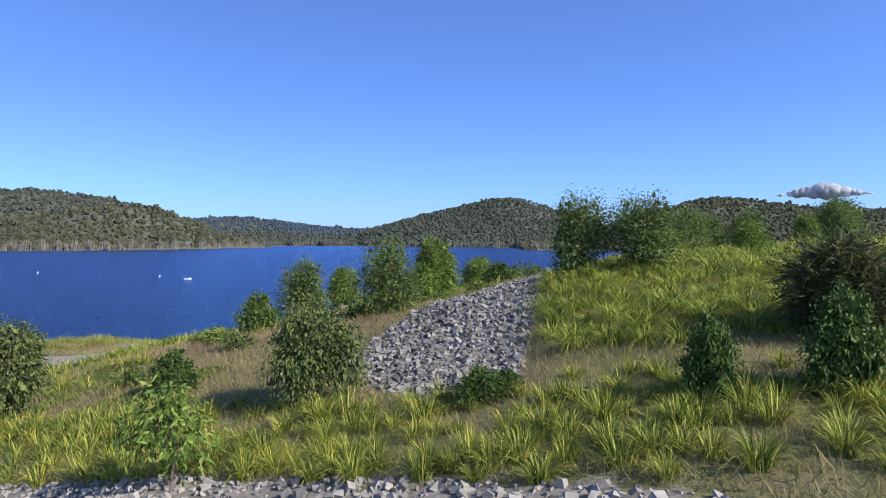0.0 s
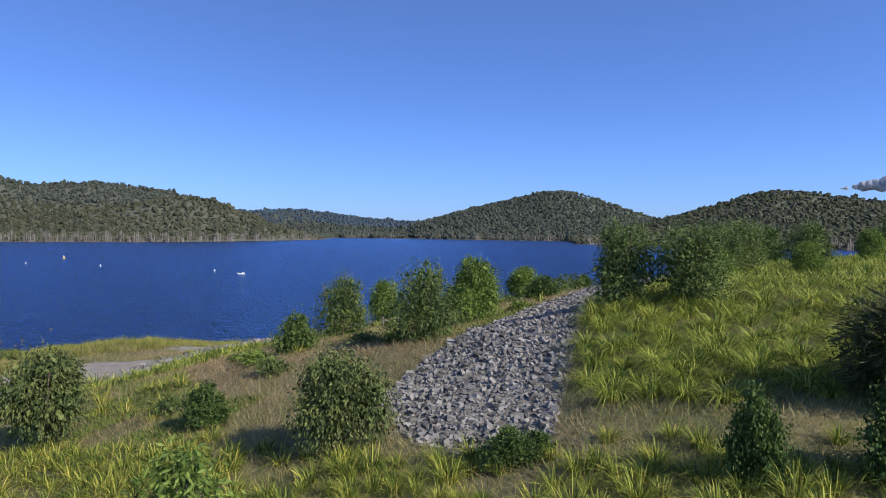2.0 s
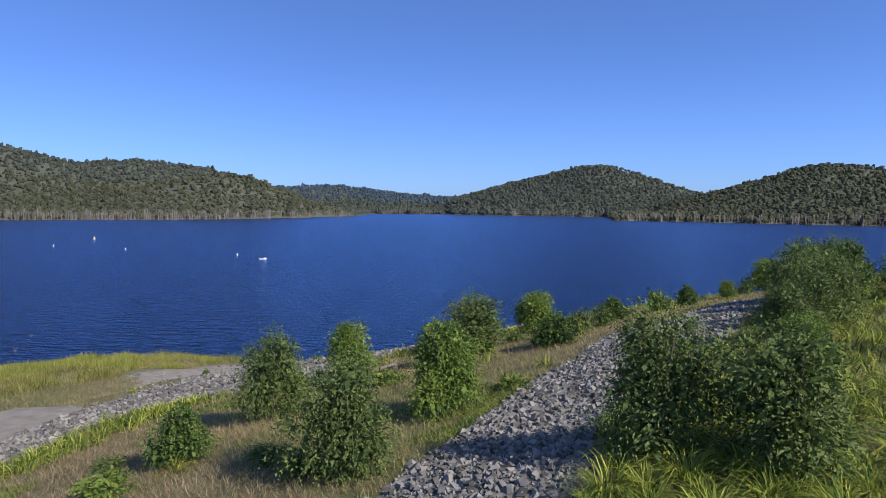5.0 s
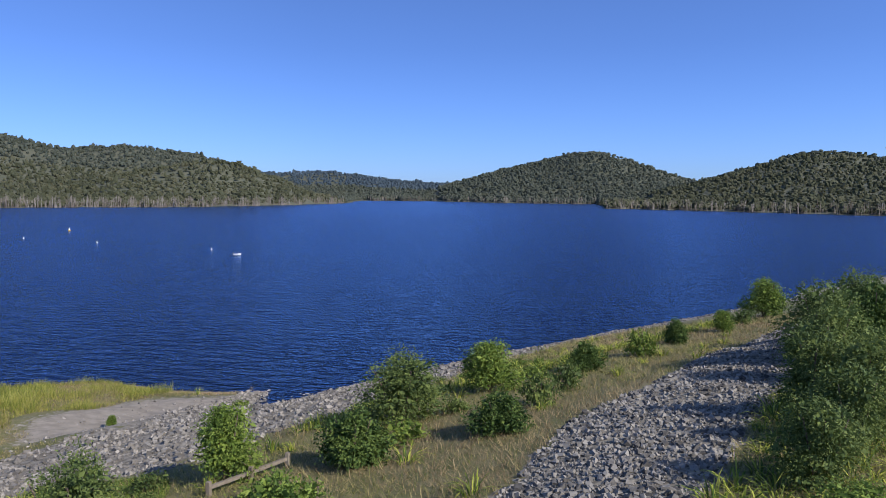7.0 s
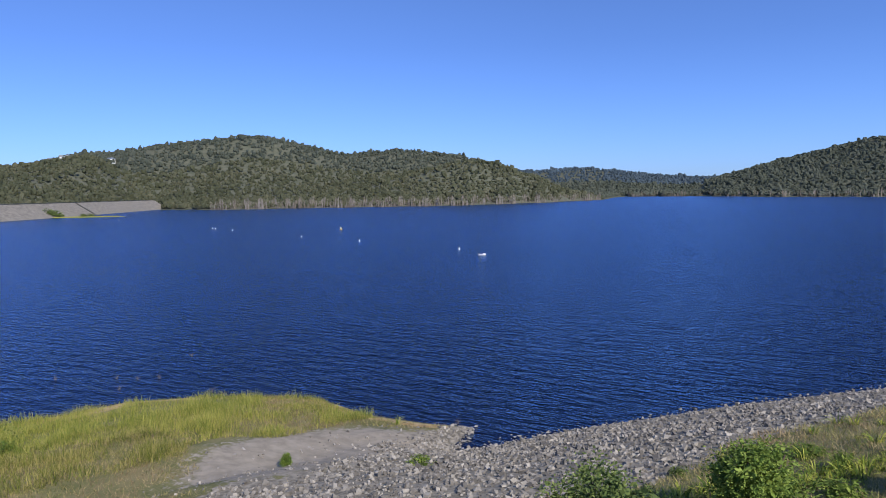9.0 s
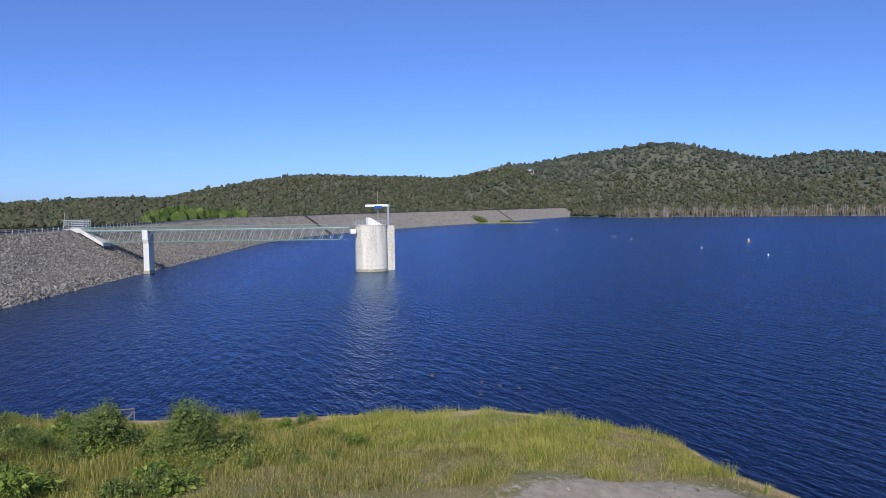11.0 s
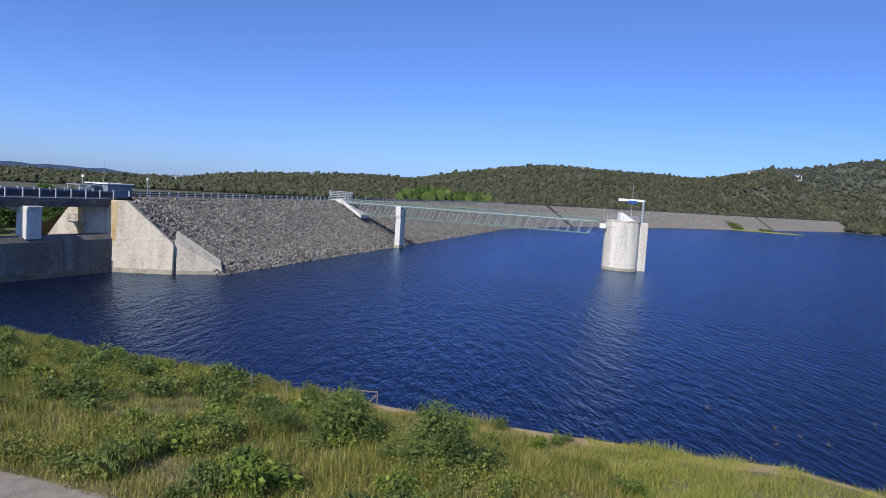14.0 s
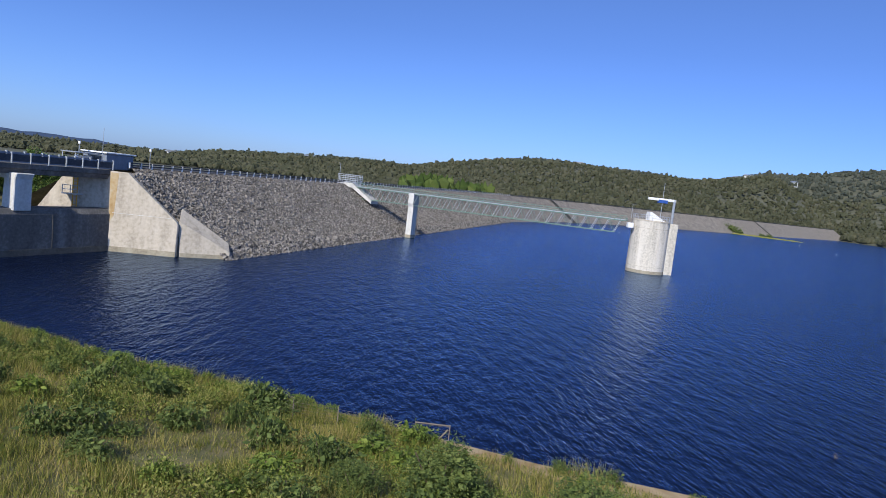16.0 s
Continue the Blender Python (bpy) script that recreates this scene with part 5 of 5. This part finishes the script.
def woods():
    rng = np.random.default_rng(41)
    n, far = 72000, 11000
    az = rng.uniform(-126, 34, n)
    az[-far:] = rng.uniform(-34, 10, far)
    rs = np.interp(az, [p[0] for p in FAR_SHORE], [p[1] for p in FAR_SHORE]) * (1 + 0.012 * np.sin(az * 1.9) + 0.006 * np.sin(az * 5.3))
    rs = np.where(az < -57.5, np.maximum(rs + 40, 560), rs)
    r = rs + 4 + 1150 * rng.random(n) ** 1.5
    # the two ranges that lie farther back
    r[-far:] = np.maximum(rs[-far:] + 20, rng.uniform(1650, 3050, far))
    px, py = r * np.sin(np.radians(az)), 30 + r * np.cos(np.radians(az))
    pz = ground_height(px, py)
    # only slopes that face the lake
    back = ground_height(px * 0.985, 30 + (py - 30) * 0.985)
    ok = (pz > 0.8) & (pz > back - 2.5) & (r < 3400)
    # canopy colour by distance: bluer farther off, in place of haze
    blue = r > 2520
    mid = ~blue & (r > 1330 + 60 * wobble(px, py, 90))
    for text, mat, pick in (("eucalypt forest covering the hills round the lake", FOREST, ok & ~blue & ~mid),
                            ("gum forest on the middle hills, a little haze in its colour", FOREST_MID, ok & mid),
                            ("gum forest on the farthest ranges, blue haze in its colour", FOREST_HAZE, ok & blue)):
        grow = (0.36 + r[pick] / 2500) * rng.uniform(0.55, 1.25, pick.sum())
        tall = rng.choice([0.85, 1.1, 1.35, 1.8], pick.sum(), p=[0.35, 0.35, 0.22, 0.08])
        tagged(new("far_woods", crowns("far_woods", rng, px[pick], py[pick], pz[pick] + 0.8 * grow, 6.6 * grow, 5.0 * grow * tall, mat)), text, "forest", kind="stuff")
    # fresh green trees in the valley below the dam
    n = 420
    px, py = rng.uniform(-470, -300, n), np.zeros(n)
    py = 30 - (px + 14) * rng.uniform(0.0, 0.13, n)
    grow = rng.uniform(0.7, 1.25, n)
    line = smooth_line(WATERLINE, 4.0)[0]
    clear = np.array([np.hypot(line[:, 0] - a, line[:, 1] - b).min() for a, b in zip(px, py)]) > 46
    px, py, grow = px[clear], py[clear], grow[clear]
    tagged(new("valley_trees", crowns("valley_trees", rng, px, py, ground_height(px, py) + 1.5, 5.2 * grow, 10.0 * grow, FOREST_FRESH)),
           "fresh green trees in the valley below the dam", "forest", kind="stuff")
    # bleached trunks of drowned trees along the far waterline
    n = 4600
    az = np.concatenate([rng.uniform(-54, -22.9, 3000), rng.uniform(-21, 19, 1600)])
    rs = np.interp(az, [p[0] for p in FAR_SHORE], [p[1] for p in FAR_SHORE]) * (1 + 0.012 * np.sin(az * 1.9) + 0.006 * np.sin(az * 5.3))
    r = rs + rng.normal(10, 11, n)
    px, py = r * np.sin(np.radians(az)), 30 + r * np.cos(np.radians(az))
    h, w = rng.uniform(5, 16, n) * (0.6 + 0.4 * np.sin(az * 3.1) ** 2), rng.uniform(0.18, 0.42, n) * rs / 900
    lean = rng.normal(0, 0.04, (n, 2)) * h[:, None]
    root = np.stack([px, py, np.full(n, -1.0)], 1)
    tip = root + np.concatenate([lean, h[:, None]], 1)
    corner = np.array([(1, 0), (-0.5, 0.87), (-0.5, -0.87)])
    low = root[:, None] + np.concatenate([corner[None] * w[:, None, None], np.zeros((n, 3, 1))], 2)
    high = tip[:, None] + np.concatenate([corner[None] * w[:, None, None] * 0.35, np.zeros((n, 3, 1))], 2)
    v = np.concatenate([low, high], 1).reshape(-1, 3)
    b = np.arange(n) * 6
    f = np.concatenate([np.stack([b + i, b + (i + 1) % 3, b + 3 + (i + 1) % 3, b + 3 + i], 1) for i in range(3)])
    tagged(new("drowned_trunks", big_mesh("drowned_trunks", v, f, DEADWOOD)), "bleached dead tree trunks along the far waterline", "dead trees", kind="stuff")


woods()

# leafy hedge of vines along the water's edge
def shore_hedge():
    rng = np.random.default_rng(51)
    line = [p for p in SHORE if p[0] < -62 and -20 < p[1] < 28]
    lobes = []
    for (ax, ay), (bx, by) in zip(line, line[1:]):
        n = int(math.hypot(bx - ax, by - ay) / 0.8)
        for k in range(n):
            px, py = ax + (bx - ax) * k / n + rng.uniform(0.6, 3.0), ay + (by - ay) * k / n
            s = rng.uniform(0.3, 0.6)
            lobes.append(((px, py, ground_at(px, py) + s * 0.5), (s, s, s * rng.uniform(0.7, 1.1))))
    v, f = leaf_cloud(rng, lobes, 22000, 0.14, 0.034, 0.3)
    tagged(new("shore_hedge", big_mesh("shore_hedge", v, f, HEDGE)), "dense green vines along the water's edge", "hedge", kind="stuff")


def slope_mat():
    """Low tangled growth that covers the lakeside slope in lumps and hollows."""
    rng = np.random.default_rng(52)
    px, py = rng.uniform(-84, -37, 2600), rng.uniform(-10, 50, 2600)
    keep = (shore_distance(px, py) > 1.2 + 3.0 * (py > 31)) & (line_distance(px, py, TRACK) > 2.6) & (wobble(px, py, 2.7) > np.where(py > 36, 0.5, 0.22))
    px, py = px[keep], py[keep]
    s = rng.uniform(0.4, 1.15, len(px))
    lobes = [((a, b, c + r * 0.42), (r, r, r * 0.8)) for a, b, c, r in zip(px, py, ground_height(px, py), s)]
    v, f = leaf_cloud(rng, lobes, 80000, 0.11, 0.026, -0.2)
    iv, iface = leaf_cloud(rng, lobes, 26000, 0.20, 0.055, -0.1, 0.1, 0.75)
    mass = big_mesh("scrub_undergrowth", iv, iface, SCRUB)
    tagged(new("scrub_undergrowth", mass), "close inner growth of the low scrub", "scrub", kind="stuff")
    tagged(new("slope_scrub", big_mesh("slope_scrub", v, f, SCRUB)), "tangled low green growth covering the slope", "scrub", kind="stuff")


SCRUB = leafy("tangled_scrub", [(0.085, 0.118, 0.022), (0.195, 0.235, 0.044), (0.340, 0.325, 0.100)], 0.3, 0.5, 0.25)


def wire_fence():
    posts = [(-63.6, 21.6), (-62.6, 24.2), (-62.2, 26.9), (-62.0, 29.2), (-61.9, 31.5), (-62.2, 33.6)]
    ob = tagged(empty("wire_fence", (-62, 28, ground_at(-62, 28))), "galvanised pipe and wire fence running into the lake", "fence")
    tops = []
    for px, py in posts:
        z = ground_at(px, py)
        bm = bmesh.new()
        bar(bm, (px, py, z - 0.4), (px, py, z + 1.1), 0.035, 6)
        wpart("post", bm, WOOD_RAIL, ob)
        tops.append(Vector((px, py, z)))
    for i, (a, b) in enumerate(zip(tops, tops[1:])):
        for h in (0.15, 0.35, 0.55, 0.75, 0.95):
            bm = bmesh.new()
            bar(bm, a + Vector((0, 0, h)), b + Vector((0, 0, h)), 0.006, 4)
            wpart("wire", bm, WOOD_RAIL, ob)
    for a, b, h in ((tops[-2], tops[-1], 1.04),):
        bm = bmesh.new()
        bar(bm, a + Vector((0, 0, h)), b + Vector((0, 0, h)), 0.045, 6)
        wpart("top_rail", bm, WOOD_RAIL, ob)
    bm = bmesh.new()
    bar(bm, tops[-1] + Vector((0, -0.1, 0.8)), tops[-1] + Vector((0.2, -0.8, 0)), 0.05, 6)
    wpart("brace", bm, WOOD_RAIL, ob, "leaning timber brace")


def timber_rail():
    ob = tagged(empty("timber_rail", (-9.9, 39.7, ground_at(-9.9, 39.7))), "low weathered timber rail on the bank", "rail")
    ends = [(-11.0, 38.0), (-10.2, 39.2), (-9.4, 40.2)]
    for px, py in ends:
        bm = bmesh.new()
        z = ground_at(px, py)
        box(bm, (px - 0.07, py - 0.07, z - 0.3), (px + 0.07, py + 0.07, z + 0.5), 0.01)
        wpart("post", bm, WOOD_RAIL, ob)
    for (ax, ay), (bx, by) in zip(ends, ends[1:]):
        bm = bmesh.new()
        bar(bm, (ax, ay, ground_at(ax, ay) + 0.30), (bx, by, ground_at(bx, by) + 0.30), 0.075)
        wpart("beam", bm, WOOD_RAIL, ob)


def boat(px, py):
    ob = tagged(empty("work_boat", (px, py, 0)), "small white dinghy with an outboard moored on the lake", "boat")
    way, across = Vector((0.97, 0.24, 0)), Vector((-0.24, 0.97, 0))
    bm = bmesh.new()
    rings = []
    for s, half, low, high in ((-0.85, 0.42, -0.10, 0.30), (-0.3, 0.46, -0.12, 0.24), (0.4, 0.42, -0.10, 0.28), (1.05, 0.06, 0.05, 0.48)):
        c = Vector((px, py, 0)) + way * s
        rings.append([bm.verts.new(c + across * (half * k) + Vector((0, 0, z))) for k, z in ((-1, high), (-0.75, low), (0.75, low), (1, high), (0.8, high - 0.06), (0.6, low + 0.12), (-0.6, low + 0.12), (-0.8, high - 0.06))])
    for a, b in zip(rings, rings[1:]):
        for k in range(8):
            bm.faces.new((a[k], a[(k + 1) % 8], b[(k + 1) % 8], b[k]))
    bm.faces.new(rings[0][::-1])
    bm.faces.new(rings[-1])
    bmesh.ops.recalc_face_normals(bm, faces=bm.faces)
    wpart("hull", bm, WHITE_PAINT, ob)
    turn = Matrix.Translation((px, py, 0)) @ Matrix.Rotation(math.atan2(0.24, 0.97), 4, "Z")
    bm = bmesh.new()
    box(bm, (-1.05, -0.15, 0.05), (-0.8, 0.15, 0.62), 0.05, turn=turn)
    wpart("outboard", bm, BLUE_GREY, ob, "dark outboard motor")
    bm = bmesh.new()
    box(bm, (0.3, -0.25, 0.05), (0.65, 0.25, 0.55), 0.08, turn=turn)
    wpart("console", bm, WHITE_PAINT, ob)


def buoy(px, py, kind_of):
    big = kind_of == "yellow"
    text = {"yellow": "yellow marker buoy with a white top mark on the lake", "white": "small white marker buoy floating on the lake"}[kind_of]
    ob = tagged(empty("marker_buoy", (px, py, 0)), text, "buoy", "marker buoys on the lake")
    r = 0.55 if big else 0.15
    bm = bmesh.new()
    bmesh.ops.create_cone(bm, cap_ends=True, segments=14, radius1=r * 0.8, radius2=r, depth=0.7, matrix=Matrix.Translation((px, py, 0.15)))
    bmesh.ops.bevel(bm, geom=bm.edges[:], offset=0.08, segments=2, affect="EDGES")
    wpart("float", bm, YELLOW_PAINT if big else WHITE_PAINT, ob)
    bm = bmesh.new()
    h = 1.0 if big else 0.35
    bmesh.ops.create_cone(bm, cap_ends=True, segments=8, radius1=r * 0.5, radius2=r * 0.15, depth=h, matrix=Matrix.Translation((px, py, 0.5 + h / 2)))
    wpart("top_mark", bm, WHITE_PAINT, ob)


def dead_branches():
    rng = random.Random(61)
    for px, py in ((-61.5, 63.8), (-59.8, 64.8), (-58.3, 66.0), (-63.5, 73.0), (-66, 60.5), (-58.0, 62.0), (-50.5, 66.0), (-28.4, 70.6), (-36.2, 68.0)):
        ob = tagged(empty("dead_branch", (px, py, -0.3)), "bare bleached branch sticking out of the shallows", "branch", "dead branches in the shallows")
        bm = bmesh.new()
        for k in range(5):
            a, l = rng.uniform(0, 6.28), rng.uniform(0.15, 0.45)
            p = Vector((px, py, -0.3))
            q = p + Vector((math.cos(a) * l * 0.35, math.sin(a) * l * 0.35, l + 0.3))
            bar(bm, p, q, 0.013, 5, 0.006)
            for _ in range(3):
                b = rng.uniform(0, 6.28)
                m = p.lerp(q, rng.uniform(0.4, 0.9))
                bar(bm, m, m + Vector((math.cos(b) * 0.25, math.sin(b) * 0.25, 0.18)), 0.006, 4, 0.003)
        wpart("wood", bm, BARK, ob)


def islet():
    bm = bmesh.new()
    bmesh.ops.create_cone(bm, cap_ends=True, segments=28, radius1=1, radius2=0.75, depth=1.0,
                          matrix=Matrix.Translation((-604, 333, 0.1)) @ Matrix.Rotation(radians(48), 4, "Z") @ Matrix.Diagonal((46, 9, 1.2, 1)))
    part("islet", bm, REED)
    tagged(bpy.data.objects["islet"], "low grassy islet in front of the dam", "islet", kind="structure")
    rng = random.Random(4)
    for k in range(9):
        s = rng.uniform(-30, 16)
        ob = copy_thing(KINDS["scrub"][0], Matrix.Identity(4))
        h = rng.uniform(2.0, 3.2) if k else 8.0
        ob.matrix_basis = Matrix.Translation((-604 + s * 0.67, 333 + s * 0.74, 0.5)) @ Matrix.Diagonal((h / 0.95, h / 0.95, h / 1.3, 1))


def house(px, py, turn, tint):
    z = ground_at(px, py) - 3.5
    ob = tagged(empty("hill_house", (px, py, z)), "small pale house among the trees on the ridge", "house", "houses on the ridge")
    m = Matrix.Translation((px, py, z + 5.5)) @ Matrix.Rotation(turn, 4, "Z")
    bm = bmesh.new()
    box(bm, (-7, -4.5, -6), (7, 4.5, 4), 0.1, turn=m)
    wpart("wall", bm, WHITE_PAINT if tint else CONCRETE_PALE, ob)
    bm = bmesh.new()
    prism(bm, [(-5.2, 3.9), (5.2, 3.9), (0, 6.6)], m @ Vector((-7.6, 0, 0)), m.to_3x3() @ Vector((0, 1, 0)), depth=m.to_3x3() @ Vector((15.2, 0, 0)))
    wpart("roof", bm, BLUE_GREY if tint else GALVANISED, ob)
    for k in (-4, 0, 4):
        bm = bmesh.new()
        box(bm, (k - 1, -4.56, 0.5), (k + 1, -4.4, 2.6), turn=m)
        wpart("window", bm, BLUE_GREY, ob)


def cloud(az, el, dist, wide, tall, seed):
    rng = random.Random(seed)
    c = Vector((dist * math.sin(radians(az)), 30 + dist * math.cos(radians(az)), dist * math.tan(radians(el))))
    bm = bmesh.new()
    across = Vector((math.cos(radians(az)), -math.sin(radians(az)), 0))
    for k in range(44):
        s = rng.uniform(-1, 1)
        r = tall * rng.uniform(0.3, 0.55) * (1.1 - abs(s))
        p = c + across * (s * wide / 2) + Vector((0, 0, rng.uniform(-0.03, 0.12) * tall * (1 - abs(s)) + r * 0.3))
        made = bmesh.ops.create_icosphere(bm, subdivisions=3, radius=r, matrix=Matrix.Translation(p))["verts"]
        for v in made:
            v.co.z = p.z + (v.co.z - p.z) * 0.8
            v.co += (v.co - p) * 0.22 * noise.noise(v.co / (tall * 0.16)) + (v.co - p) * 0.12 * noise.noise(v.co / (tall * 0.06))
    for f in bm.faces:
        f.smooth = True
    ob = part("cloud", bm, CLOUD)
    tagged(ob, "small white fair-weather cloud above the hills", "cloud", kind="structure")


CLOUD = leafy("cloud_white", [(0.72, 0.73, 0.75), (0.84, 0.84, 0.85), (0.9, 0.9, 0.9)], 0.004, 0.0, 0.7, 1.0)


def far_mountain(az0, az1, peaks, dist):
    """A ridge on the horizon, far beyond the woods, coloured with the blue of haze."""
    bm = bmesh.new()
    rows = []
    for k in range(49):
        az = az0 + (az1 - az0) * k / 48
        el = sum(h * math.exp(-((az - a) / w) ** 2) for a, h, w in peaks)
        x, y = math.sin(radians(az)), math.cos(radians(az))
        top = 16 + dist * math.tan(radians(el - 0.7)) + 3 * math.sin(az * 2.1) + 2 * math.sin(az * 5 + 1)
        rows.append([bm.verts.new((r * x, 30 + r * y, z)) for r, z in ((dist - 500, -10), (dist - 150, top * 0.75), (dist, top), (dist + 200, -10))])
    for a, b in zip(rows, rows[1:]):
        for i in range(3):
            bm.faces.new((a[i], a[i + 1], b[i + 1], b[i]))
    for f in bm.faces:
        f.smooth = True
    bmesh.ops.recalc_face_normals(bm, faces=bm.faces)
    tagged(part("backdrop", bm, HAZE_BLUE), "distant mountain ridge on the horizon, blue haze in its colour", "mountain", kind="structure")


# flat blue base colour that stands for haze over the far ridges
HAZE_BLUE = material("hazed_ridge", [(0.05, 0.078, 0.135), (0.064, 0.094, 0.158), (0.078, 0.112, 0.178)], 0.004, 1.0, 0, spec=0.0)
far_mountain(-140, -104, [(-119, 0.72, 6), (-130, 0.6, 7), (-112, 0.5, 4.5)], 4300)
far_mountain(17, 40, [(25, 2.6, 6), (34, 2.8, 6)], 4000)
for px, py, h in ((-141, -42, 9), (-134, -52, 8), (-146, -60, 11), (-128, -62, 9), (-155, -50, 10), (-120, -70, 10), (-138, -74, 12),
                  (-166, -52, 12), (-171, -56, 13), (-176, -50, 12), (-181, -53, 14), (-174, -46, 11), (-186, -48, 14), (-168, -61, 13), (-190, -55, 15), (-163, -57, 11), (-179, -43, 12), (-195, -46, 15)):
    ob = copy_thing(KINDS["dark"][0], Matrix.Identity(4))
    ob.name = "gum_tree"
    tagged(ob, "tall gum tree below the spillway", "tree")
    ob.matrix_basis = Matrix.Translation((px, py, ground_at(px, py) - 0.2)) @ Matrix.Rotation(px, 4, "Z") @ Matrix.Diagonal((h / 2.4, h / 2.4, h / 2.9, 1))
shore_hedge()
slope_mat()
wire_fence()
timber_rail()
boat(-99.5, 186.0)
buoy(-230, 268.5, "yellow")
for px, py in ((-480, 302), (-404, 279), (-302, 250.5), (-297, 248.5), (-274, 241), (-204.5, 220), (-166.7, 212), (-114.7, 197.6)):
    buoy(px, py, "white")
dead_branches()
islet()
for k, (az, r) in enumerate(((-83.4, 1420), (-82.4, 1430), (-76.2, 1400), (-72.6, 1420), (-70.2, 1400), (-64.6, 1380), (-63.8, 1390), (-97.5, 1250), (-107.6, 1150), (-60.8, 1360))):
    house(r * math.sin(radians(az)), 30 + r * math.cos(radians(az)), k * 0.7, k % 2)
cloud(20.5, 3.6, 4600, 500, 105, 3)
